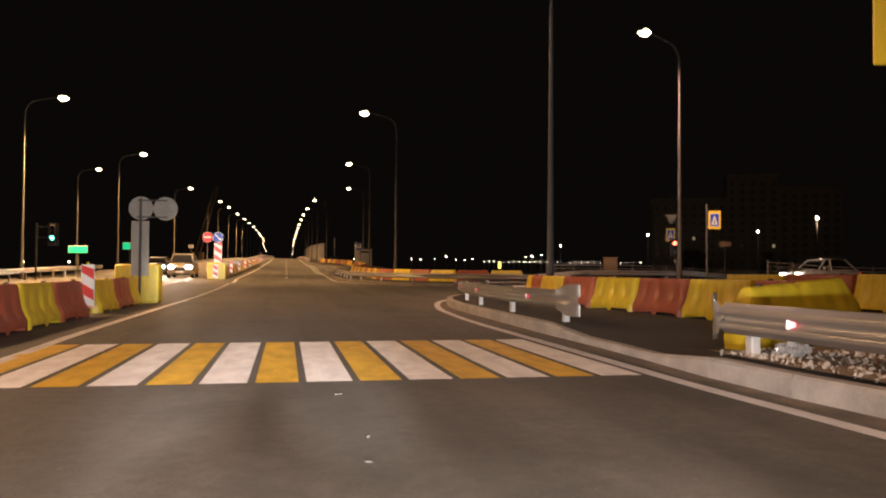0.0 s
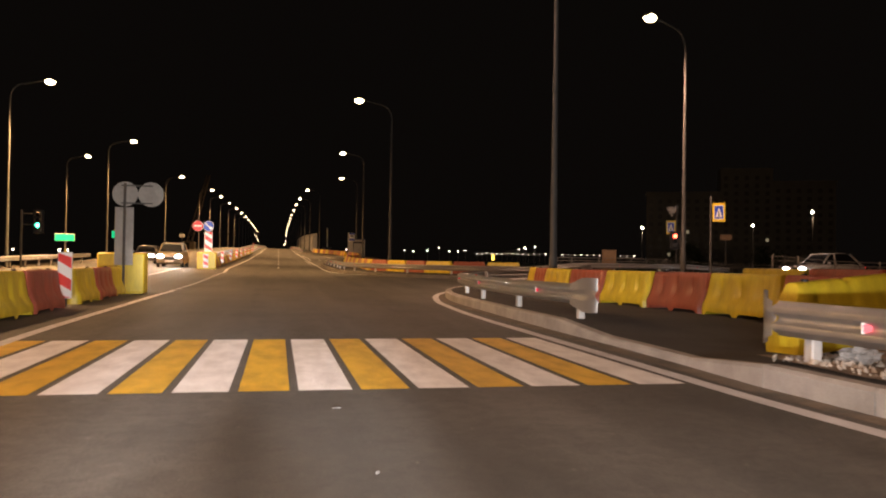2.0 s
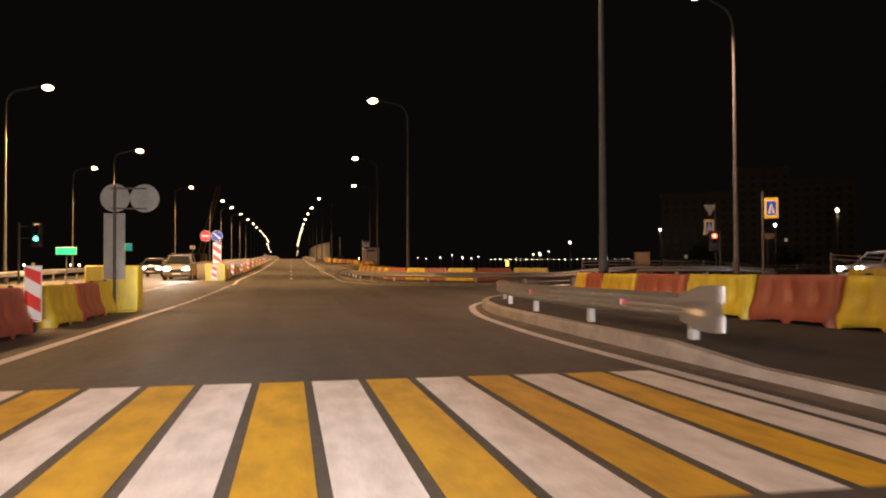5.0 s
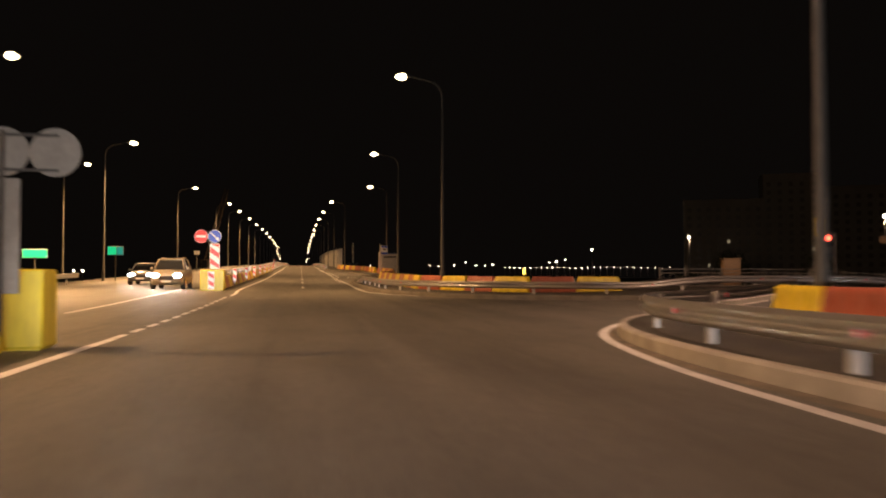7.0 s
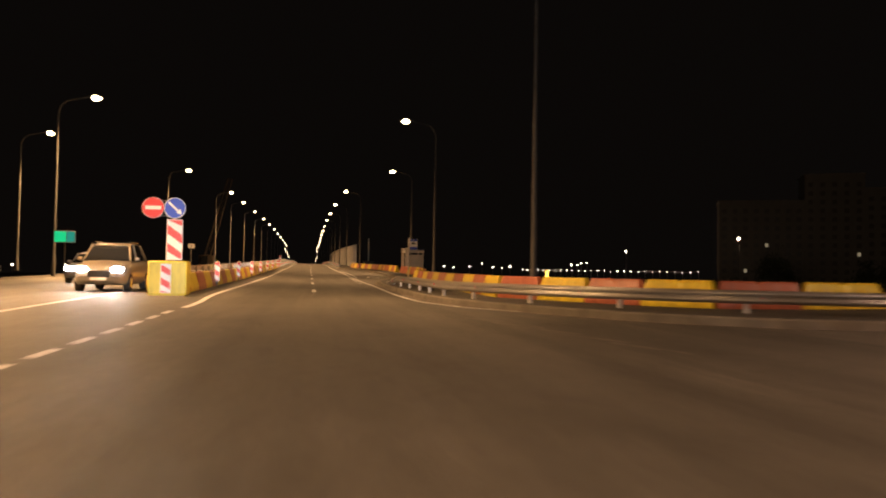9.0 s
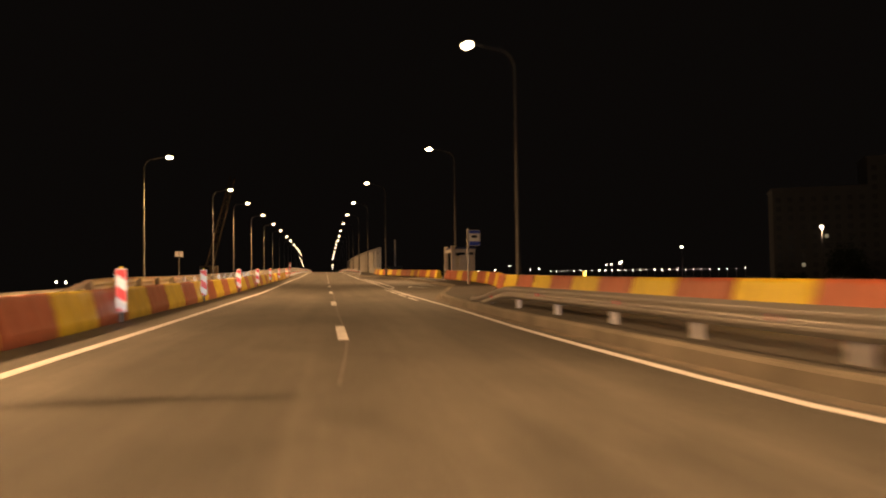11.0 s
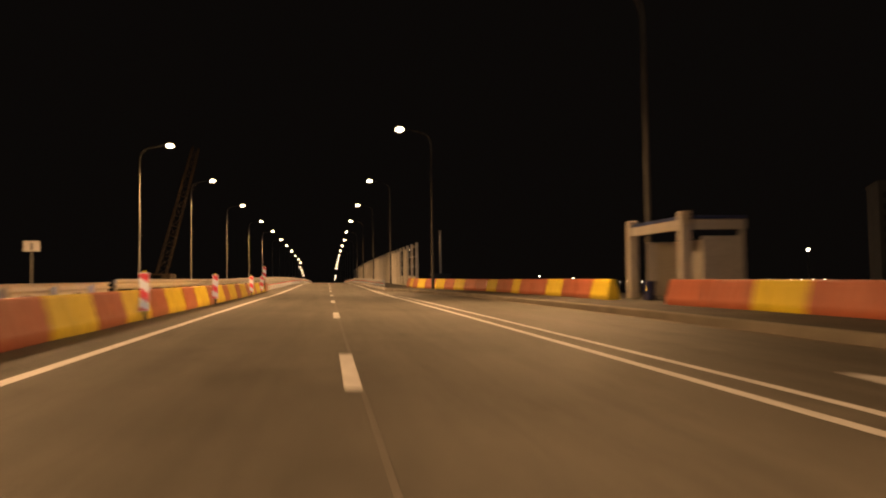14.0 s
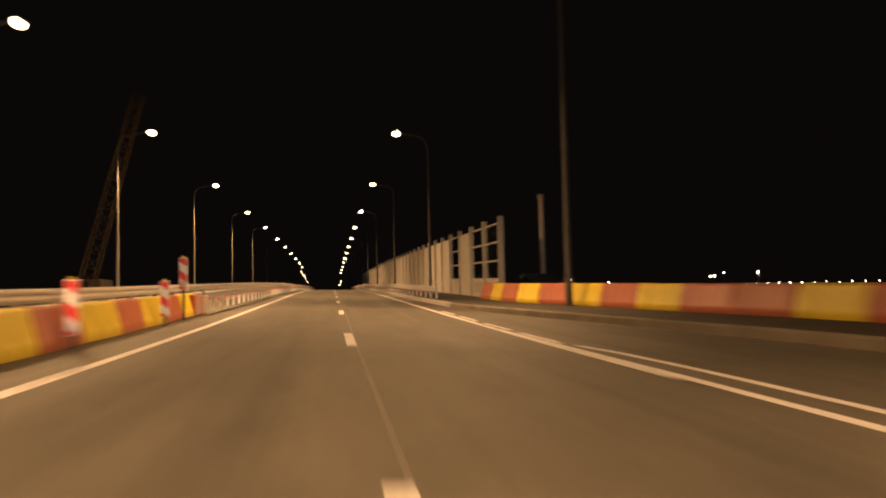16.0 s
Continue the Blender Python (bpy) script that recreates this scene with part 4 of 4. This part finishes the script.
def traffic_light(x, y, turn, z, label, arm=0.0, lit=0, colour=RED_SIGNAL, lamps=3):
    t = thing("traffic_light", pose(x, y, gz(x, y), 0, 0, turn), label, "traffic light", "traffic lights")
    part("post", tubed([(0, 0.12, 0), (0, 0.12, z + 0.35)], 0.06, 10), POLE, t)
    for dz in (0.12, -0.55):
        part("bracket", boxed(min(0, arm), max(0, arm), 0.1, 0.14, z + dz, z + dz + 0.05), POLE, t)
    low = z + 0.09 - 0.32 * lamps
    housing = part("housing", boxed(arm - 0.17, arm + 0.17, -0.08, 0.1, low - 0.06, z + 0.25, bevel=0.03), SIGN_BLACK, t, "black signal housing")
    for k in range(lamps):
        bm = slab(round_points(0.12, 20, arm, z + 0.08 - 0.32 * k), -0.1, -0.08)
        part("lens", bm, colour if k == lit else DARK_GLASS, housing, ("glowing red lens" if colour == RED_SIGNAL else "glowing green lens") if k == lit else "dark unlit lens")
        bm = bmesh.new()
        rows = [[(arm + 0.135 * math.sin(radians(d)), y, z + 0.08 - 0.32 * k + 0.135 * math.cos(radians(d))) for d in range(-110, 111, 20)] for y in (-0.26, -0.08)]
        part("visor", loft(bm, rows, closed=False), SIGN_BLACK, housing, "short black visor")
    part("backplate", boxed(arm - 0.3, arm + 0.3, 0.1, 0.12, low - 0.17, z + 0.36), SIGN_BLACK, t)
    return t


traffic_light(-15.05, 54.2, 0, 3.15, "traffic light showing green on a grey post", 0.95, 2, GREEN_SIGNAL)
traffic_light(23.8, 47.1, -25, 2.34, "pedestrian signal showing red on a grey post", -0.3, 0, RED_SIGNAL, 2)


def display(x, y, z, w, h, split, label):
    t = thing("signal_board", pose(x, y, gz(x, y)), label, "sign board", "small lit boards")
    part("post", tubed([(0, 0.1, 0), (0, 0.1, z)], 0.04, 8), POLE, t)
    case = part("case", boxed(-w / 2 - 0.04, w / 2 + 0.04, 0, 0.08, z - h / 2 - 0.04, z + h / 2 + 0.04, bevel=0.02), SIGN_BACK, t)
    part("face", boxed(-w / 2, w / 2 - split, -0.008, 0, z - h / 2, z + h / 2), GREEN_BOARD, case, "glowing green board face")
    if split:
        part("face", boxed(w / 2 - split + 0.05, w / 2, -0.008, 0, z - h / 2, z + h / 2), TEAL_BOARD, case, "dimmer teal board face")
    return t


display(-14.0, 60.1, 1.93, 1.2, 0.42, 0.0, "low green glowing board on a thin post")
display(-14.67, 82.6, 2.45, 1.15, 0.62, 0.5, "green and teal glowing board on a thin post")
plain = thing("small_sign", pose(-15.7, 143.8, rise(143.8)), "small pale square sign seen on a thin post", "road sign")
part("post", tubed([(0, 0.04, 0), (0, 0.04, 2.7)], 0.05, 8), POLE, plain)
plain_plate = part("plate", boxed(-0.42, 0.42, 0, 0.03, 2.62, 3.2, bevel=0.01), SIGN_BACK, plain)
part("mark", boxed(-0.05, 0.05, -0.006, 0, 2.72, 3.08), SIGN_BLACK, plain_plate, "dark bar")
tag = thing("small_sign", pose(27.8, 48.8, gz(27.8, 48.8), 0, 0, -25), "small orange board on a thin post", "road sign")
part("post", tubed([(0, 0.04, 0), (0, 0.04, 2.85)], 0.035, 8), POLE, tag)
part("plate", boxed(-0.35, 0.35, 0, 0.02, 2.55, 2.9, bevel=0.006), BOXPAINT, tag)

cabinet = thing("utility_cabinet", pose(21.0, 51.3, gz(21, 51.3) + 0.0, 0, 0, -15), "tan painted steel utility cabinet beside the fence", "cabinet")
part("body", boxed(-0.42, 0.42, -0.25, 0.25, 0.08, 1.5, bevel=0.02), BOXPAINT, cabinet)
part("door", boxed(-0.38, 0.38, -0.265, -0.25, 0.14, 1.4), BOXPAINT, cabinet)
part("lid", boxed(-0.46, 0.46, -0.29, 0.29, 1.5, 1.55, bevel=0.015), BOXPAINT, cabinet)
part("plinth", boxed(-0.4, 0.4, -0.23, 0.23, 0, 0.08), CONCRETE, cabinet)


# ---- fence along the side street ----
def fence(points, label):
    t = thing("street_fence", pose(0, 0, 0), label, "fence", kind="structure")
    path = follow(points, 2.0)
    for a, b in zip(path, path[1:]):
        d = b - a
        za, zb = gz(a.x, a.y), gz(b.x, b.y)
        part("post", tubed([(a.x, a.y, za), (a.x, a.y, za + 1.08)], 0.035, 8), FENCE, t)
        for h in (0.2, 0.82, 1.0):
            part("rail", tubed([(a.x, a.y, za + h), (b.x, b.y, zb + h)], 0.02, 6), FENCE, t)
        for u, v in ((0.0, 0.5), (0.5, 1.0)):
            p, q = a + d * u, a + d * v
            zp, zq = za + (zb - za) * u, za + (zb - za) * v
            part("brace", tubed([(p.x, p.y, zp + 0.2), (q.x, q.y, zq + 0.82)], 0.012, 5), FENCE, t)
            part("brace", tubed([(p.x, p.y, zp + 0.82), (q.x, q.y, zq + 0.2)], 0.012, 5), FENCE, t)
    return t


fence([(16.85, 50.4), (24, 49.4), (34, 47.2), (52, 44.5)], "grey steel street fence with crossed braces")
fence([(22.5, 35.6), (30, 34.4), (44, 32.6)], "grey steel street fence with crossed braces beside a parked car")


# ---- cars ----
def car(name, m, paint, label, length=4.4, width=1.78, height=1.5, suv=0.0, lights=True):
    """A car whose nose points to -y."""
    t = thing(name, m, label, "car")
    h, w, l = height, width / 2, length / 2
    stations = [(-l, 0.42, 0.62, 0.72), (-l + 0.12, 0.3, 0.74, 0.86), (-l + 0.5, 0.24, 0.84 + suv, 0.97), (-l + 1.2, 0.24, 0.95 + suv, 1.0), (0.0, 0.24, 0.98 + suv, 1.0),
                (l - 0.9, 0.24, 1.0 + suv, 1.0), (l - 0.2, 0.28, 0.98 + suv, 0.95), (l, 0.42, 0.9 + suv, 0.84)]
    rings = []
    for y, z0, z1, k in stations:
        ww = w * k
        rings.append([(-ww * 0.9, y, z0), (-ww, y, z0 + 0.12), (-ww, y, (z0 + z1) / 2), (-ww * 0.96, y, z1 - 0.08), (-ww * 0.86, y, z1), (0, y, z1 + 0.03),
                      (ww * 0.86, y, z1), (ww * 0.96, y, z1 - 0.08), (ww, y, (z0 + z1) / 2), (ww, y, z0 + 0.12), (ww * 0.9, y, z0)])
    part("body", smooth(loft(bmesh.new(), rings), 50), paint, t)
    belt = 0.95 + suv
    glass = [(-l + 1.15, belt, 0.86), (-l + 1.75, h - 0.1, 0.7), (-l + 2.3, h - 0.04, 0.72), (l - 1.1, h - 0.05, 0.71), (l - 0.45, belt + 0.1 + 0.2 * (suv > 0), 0.8), (l - 0.25, belt, 0.84)]
    rings = [[(-w * 0.9, y, belt - 0.03), (-w * k, y, max(z, belt)), (w * k, y, max(z, belt)), (w * 0.9, y, belt - 0.03)] for y, z, k in glass]
    part("glasshouse", smooth(loft(bmesh.new(), rings), 50), DARK_GLASS, t, "dark car windows")
    roof = [(-l + 1.72, h - 0.1, 0.68), (-l + 2.3, h - 0.03, 0.71), (l - 1.1, h - 0.04, 0.7), (l - 0.95, h - 0.1, 0.69)]
    rings = [[(-w * k, y, z), (-w * k * 0.8, y, z + 0.04), (w * k * 0.8, y, z + 0.04), (w * k, y, z)] for y, z, k in roof]
    part("roof", smooth(loft(bmesh.new(), rings), 50), paint, t)
    for s in (-1, 1):
        for y in (-l + 0.85, l - 0.85):
            wheel = part("wheel", tubed([(s * (w - 0.2), y, 0.32), (s * (w + 0.01), y, 0.32)], 0.32, 20), RUBBER, t, "black tyre")
            part("rim", tubed([(s * (w - 0.02), y, 0.32), (s * (w + 0.022), y, 0.32)], 0.2, 16), CHROME, wheel, "silver wheel rim")
        bm = bmesh.new()
        bmesh.ops.create_uvsphere(bm, u_segments=14, v_segments=8, radius=1, matrix=Matrix.Translation((s * w * 0.66, -l + 0.1, 0.68 + suv * 0.8)) @ Matrix.Diagonal((0.22, 0.1, 0.11, 1)))
        part("headlight", smooth(bm), HEADLIGHT if lights else CHROME, t, "glowing white headlight")
        part("tail_light", boxed(s * w * 0.72 - 0.1, s * w * 0.72 + 0.1, l - 0.06, l + 0.01, 0.72 + suv, 0.9 + suv, bevel=0.02), TAIL, t, "red tail light")
        part("mirror", boxed(s * w, s * (w + 0.16), -l + 1.4, -l + 1.5, belt, belt + 0.14, bevel=0.03) if s > 0 else boxed(-w - 0.16, -w, -l + 1.4, -l + 1.5, belt, belt + 0.14, bevel=0.03), paint, t)
        for y0, y1 in ((-l + 1.2, -l + 1.78), (0.05, 0.05), (l - 0.32, l - 0.95)):
            part("side_pillar", tubed([(s * w * 0.88, y0, belt - 0.03), (s * w * 0.71, y1, h - 0.06)], 0.045, 6), paint, t)
    part("grille", boxed(-w * 0.42, w * 0.42, -l - 0.012, -l + 0.06, 0.5, 0.68 + suv * 0.5, bevel=0.02), SIGN_BLACK, t, "black grille")
    part("number_plate", boxed(-0.26, 0.26, -l - 0.022, -l - 0.01, 0.4, 0.5), SIGN_WHITE, t, "plain white plate")
    if suv:
        for s in (-1, 1):
            part("roof_rail", tubed([(s * w * 0.66, -l + 2.0, h + 0.06), (s * w * 0.66, l - 1.1, h + 0.05)], 0.025, 8), CHROME, t)
    return t


def on_road(x, y, turn):
    return pose(x, y, gz(x, y), math.degrees(math.atan2(rise(y + 2) - rise(y - 2), 4)) * math.cos(radians(turn)), 0, turn)


car("car", on_road(-7.3, 62.3, 0), BEIGE_CAR, "silver beige off-road car with headlights on, waiting on the asphalt", 4.5, 1.8, 1.72, 0.12)
car("car", on_road(-10.6, 73, 0), GREY_CAR, "grey saloon car with headlights on, waiting on the asphalt", 4.4, 1.75, 1.48)
car("car", on_road(27.95, 39.4, -84), WHITE_CAR, "white hatchback car with headlights on in the side street", 4.0, 1.74, 1.56)
for x, y in ((-7.9, 59.8), (-6.7, 59.8), (-11.2, 70.6), (-10.0, 70.6)):
    beam_light("headlight_beam", (x, y, gz(x, y) + 0.75), (x + 0.3, y - 22, gz(x, y - 22) - 0.1), 500, 50)
# headlights of the unbuilt car that carries the view, left on at the crossing
for x in (-0.65, 0.65):
    beam_light("headlight_beam", (x, -1.6, 0.66), (x + 1.5, 40, 1.9), 4200, 70, (1.0, 0.93, 0.9))
    # two narrow beams added to brighten the zebra stripes and the distant signs
    beam_light("headlight_beam", (x, -1.6, 0.66), (x - 0.5, 18, 0.42), 26000, 13, (1.0, 0.93, 0.92))
    beam_light("headlight_beam", (x, -1.6, 0.66), (x - 4.4, 60, 1.6), 22000, 7, (1.0, 0.93, 0.9))
for y in (38.7, 39.9):
    beam_light("headlight_beam", (25.2, y, gz(25.2, y) + 0.68), (8, y + 1.5, 0.2), 500, 45)


# ---- crane ----
def lattice(t, a, b, w0, w1, bays):
    a, b = Vector(a), Vector(b)
    d = b - a
    s = Vector((0, 1, 0)).cross(d).normalized()
    f = d.normalized().cross(s)
    corner = lambda u, i: a + d * u + ((s * (1, 1, -1, -1)[i]) + f * (1, -1, -1, 1)[i]) * (w0 + (w1 - w0) * u) / 2
    for i in range(4):
        part("chord", tubed([corner(0, i), corner(1, i)], 0.06, 6), CRANE, t)
    for k in range(bays):
        for i in range(4):
            j = (i + 1) % 4
            part("brace", tubed([corner(k / bays, i), corner((k + 1) / bays, j)], 0.03, 5), CRANE, t)
            part("strut", tubed([corner(k / bays, i), corner(k / bays, j)], 0.03, 5), CRANE, t)


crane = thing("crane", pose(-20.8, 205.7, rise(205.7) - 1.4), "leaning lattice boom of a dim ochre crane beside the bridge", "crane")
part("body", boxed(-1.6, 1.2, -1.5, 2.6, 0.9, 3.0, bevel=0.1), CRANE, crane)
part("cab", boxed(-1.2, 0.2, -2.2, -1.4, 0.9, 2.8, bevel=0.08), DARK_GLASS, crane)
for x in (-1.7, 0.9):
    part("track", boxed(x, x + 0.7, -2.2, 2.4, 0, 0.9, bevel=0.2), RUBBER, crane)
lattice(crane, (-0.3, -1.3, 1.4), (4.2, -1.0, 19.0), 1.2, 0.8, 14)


# ---- gravel by the kerb ----
def gravel():
    bm = bmesh.new()
    rng = random.Random(5)
    for k in range(2600):
        x, y = rng.uniform(4.4, 8.0), rng.uniform(3.0, 7.9)
        r = 0.008 + 0.034 * rng.random() ** 2
        m = Matrix.Translation((x, y, gz(x, y) + KERB + 0.012 + 0.05 * abs(noise.noise((x * 1.3, y * 1.3, 2))) + r * 0.2)) @ Euler((rng.random() * 6, rng.random() * 6, rng.random() * 6)).to_matrix().to_4x4() @ Matrix.Diagonal((r * 1.3, r, r * 0.7, 1))
        vs = [bm.verts.new(m @ Vector(v)) for v in ((1, 0, 0), (0, 1, 0), (-1, 0.2, 0), (0.1, -1, 0), (0.1, 0, 1), (0, 0.1, -1))]
        for f in ((0, 1, 4), (1, 2, 4), (2, 3, 4), (3, 0, 4), (1, 0, 5), (2, 1, 5), (3, 2, 5), (0, 3, 5)):
            bm.faces.new([vs[i] for i in f])
    bed = sheet([4.36, 4.8, 5.4, 6.1, 6.8, 7.5, 8.2], [2.6, 3.4, 4.2, 5.0, 5.8, 6.6, 7.4, 8.0], lambda x, y: gz(x, y) + KERB + 0.01 + 0.05 * abs(noise.noise((x * 1.3, y * 1.3, 2))))
    tagged(part("earth_bed", bed, SAND), "strip of sandy earth behind the kerb", "ground", kind="structure")
    mound = bmesh.new()
    rings = [[(7.2 + 0.25 * u * math.cos(a) * 4.4, 9.25 + u * math.sin(a), gz(7.2, 9.25) + 0.03 + 0.2 * (1 - ease(0.3, 1.0, u)) + 0.03 * noise.noise((u * math.cos(a) * 3, u * math.sin(a) * 3, 1)))
              for a in [k * math.tau / 20 for k in range(20)]] for u in (0.05, 0.25, 0.45, 0.65, 0.85, 1.0)]
    tagged(part("earth_mound", smooth(loft(mound, rings)), SAND), "low mound of sandy earth under the lone barrier", "ground", kind="structure")
    tagged(part("gravel", bm, GRAVEL), "loose pale gravel heaped behind the kerb", "gravel", kind="stuff")


gravel()


def plastic_bag(x, y, z):
    t = thing("plastic_bag", pose(x, y, z, 0, 0, 20), "crumpled clear plastic bag lying on the gravel", "litter")
    bm = bmesh.new()
    bmesh.ops.create_icosphere(bm, subdivisions=4, radius=1)
    for v in bm.verts:
        p = v.co.copy()
        v.co = Vector((p.x * 0.2, p.y * 0.12, (p.z + 0.6) * 0.07)) * (1 + 0.45 * noise.noise(p * 2.2) + 0.3 * abs(noise.noise(p * 6.0)))
        v.co.z = max(v.co.z, -0.015)
    part("film", bm, FILM, t)


plastic_bag(4.92, 7.36, gz(4.92, 7.36) + KERB + 0.03)


def scrap(x, y, turn, size):
    t = thing("paper_scrap", pose(x, y, gz(x, y) + 0.003, 0, 0, turn), "small crumpled pale paper scrap lying on the asphalt", "litter", "paper scraps")
    bm = bmesh.new()
    rng = random.Random(int(turn))
    n = 5
    rows = [[bm.verts.new((size * (i / n - 0.5), size * 0.6 * (j / n - 0.5), 0.015 * rng.random())) for i in range(n + 1)] for j in range(n + 1)]
    for a, b in zip(rows, rows[1:]):
        for i in range(n):
            bm.faces.new((a[i], a[i + 1], b[i + 1], b[i]))
    part("sheet", bm, PAPER, t)


for x, y, turn, size in ((0.44, 6.83, 20, 0.055), (0.51, 5.06, 75, 0.035), (0.45, 4.4, 130, 0.045)):
    scrap(x, y, turn, size)


# ---- distance ----
def distant_lamp(x, y, z, size, group):
    t = thing("distant_lamp", pose(x, y, land(x, y)), "far street lamp, a small bright point", "street lamp", group)
    h = z - land(x, y)
    part("pole", tubed([(0, 0, 0), (0, 0, h)], 0.09, 6), POLE, t)
    bm = bmesh.new()
    bmesh.ops.create_uvsphere(bm, u_segments=8, v_segments=6, radius=size, matrix=Matrix.Translation((0, 0, h)))
    part("globe", smooth(bm), FAR_GLOW, t, "glowing lamp globe")


rng = random.Random(11)
for k in range(28):
    u = k / 27
    distant_lamp(100 + 47 * u, 412 - 86 * u, 4.7 + 0.9 * (1 - u), 0.12 + 0.08 * rng.random(), "row of far street lamps")
for x, y, z, s in ((74.4, 217.4, 8.0, 0.24), (100.5, 338.8, 6.9, 0.24), (90.6, 298, 6.7, 0.24), (90.5, 146.6, 9.0, 0.28), (96.4, 136.7, 11.2, 0.3), (84.3, 183, 9.8, 0.28)):
    distant_lamp(x, y, z, s, "far single lamps")
for b, d, z in ((4.6, 420, 6.5), (8.6, 400, 6.3), (9.2, 410, 6.1), (10.2, 400, 6.4), (11.0, 390, 7.6), (11.7, 400, 6.2), (12.3, 400, 6.1), (12.8, 395, 6.6), (17.0, 380, 7.4), (17.6, 380, 8.4), (-13.1, 251, 2.6), (-13.6, 256, 2.7), (-16.2, 250, 2.6)):
    distant_lamp(d * math.sin(radians(b)), d * math.cos(radians(b)), z, 0.24, "far scattered lamps")


lit_sign = thing("lit_sign", pose(74.6, 284.1, land(74.6, 284.1)), "far yellow lit roadside board on a post", "sign board")
part("post", tubed([(0, 0.1, 0), (0, 0.1, 3.6 - land(74.6, 284.1))], 0.08, 8), POLE, lit_sign)
part("face", boxed(-0.42, 0.42, -0.05, 0.05, 1.9 - land(74.6, 284.1), 3.8 - land(74.6, 284.1), bevel=0.02), YELLOW_BOARD, lit_sign, "glowing yellow face")


def apartment(x, y, w, h, storeys, bays, lit, label):
    t = thing("apartment_building", pose(x, y, land(x, y), 0, 0, -25), label, "building", "apartment blocks")
    part("wall", boxed(0, w, 0, 14, -2, h), FACADE, t)
    part("roof", boxed(-0.3, w + 0.3, -0.3, 14.3, h, h + 0.5), FACADE, t)
    dark = None
    for r in range(storeys):
        for c in range(bays):
            m = pose(w * (c + 0.5) / bays, -0.02, 2.0 + (h - 3) * r / storeys)
            if (r, c) in lit:
                part("window", boxed(-0.45, 0.45, -0.05, 0.02, 0.2, 1.3), ROOM_LIGHT, t, "lit window").matrix_basis = m
            elif dark is None:
                dark = part("window", boxed(-0.7, 0.7, -0.05, 0.02, 0, 1.45), DIM_WINDOW, t)
                dark.matrix_basis = m
            else:
                share(dark, m, t)
    return t


def far_tree(x, y, height, spread, seed):
    """A dark broadleaf tree: trunk, a few limbs and a crown of many small leaf clumps."""
    rng = random.Random(seed)
    t = thing("tree", pose(x, y, land(x, y)), "dark leafy tree before the apartment blocks", "tree", "dark trees")
    part("trunk", tubed([(0, 0, -0.5), (0.1, 0, height * 0.3), (0, 0.1, height * 0.7)], [0.3, 0.22, 0.08], 8), BARK, t)
    knots = [(spread * rng.uniform(-0.6, 0.6), spread * rng.uniform(-0.4, 0.4), height * rng.uniform(0.35, 0.85)) for _ in range(9)]
    for k in knots:
        part("limb", tubed([(0.05, 0.05, height * 0.3), (k[0] * 0.5, k[1] * 0.5, height * 0.3 + (k[2] - height * 0.3) * 0.6), k], [0.12, 0.08, 0.03], 6), BARK, t)
    bm = bmesh.new()
    for _ in range(1500):
        k = rng.choice(knots)
        p = Vector(k) + Vector((rng.gauss(0, spread * 0.2), rng.gauss(0, spread * 0.2), rng.gauss(0, height * 0.09)))
        m = Matrix.Translation(p) @ Euler((rng.random() * 6, rng.random() * 6, rng.random() * 6)).to_matrix().to_4x4()
        size = rng.uniform(0.2, 0.42)
        bm.faces.new([bm.verts.new(m @ Vector(v) * 1.0) for v in ((size, 0, 0), (0, size * 0.6, 0.05), (-size, 0, 0), (0, -size * 0.6, 0.05))])
    part("crown", bm, LEAVES, t, "dark green leaves")


for x, y, z in ((84.3, 183, 9.6), (96.4, 136.7, 11.0), (90.6, 298, 6.5)):
    bulb = bpy.data.lights.new("far_lamp_bulb", "POINT")
    bulb.energy, bulb.color, bulb.shadow_soft_size = 3500, (1.0, 0.66, 0.4), 0.3
    new("far_lamp_bulb", bulb).location = (x, y, z - 0.6)
turned = Matrix.Rotation(radians(-25), 3, "Z")
for along, w, h, storeys, bays, lit, label in ((0, 25, 32.5, 11, 8, {(3, 2), (1, 1), (6, 4), (1, 4)}, "dark apartment block with a few lit windows"),
                                                (25.05, 17, 40.5, 14, 5, {(5, 4)}, "taller dark apartment block with one lit window"),
                                                (42.1, 20, 36, 12, 6, set(), "dark apartment block with unlit windows")):
    p = turned @ Vector((along, 0, 0))
    apartment(128 + p.x, 274 + p.y, w, h, storeys, bays, lit, label)
for x, y, height, spread, seed in ((119, 226, 13.5, 5.5, 3), (124, 232, 9.5, 4.5, 4), (108, 232, 7.0, 4.0, 6), (137, 214, 10.0, 5.0, 8)):
    far_tree(x, y, height, spread, seed)
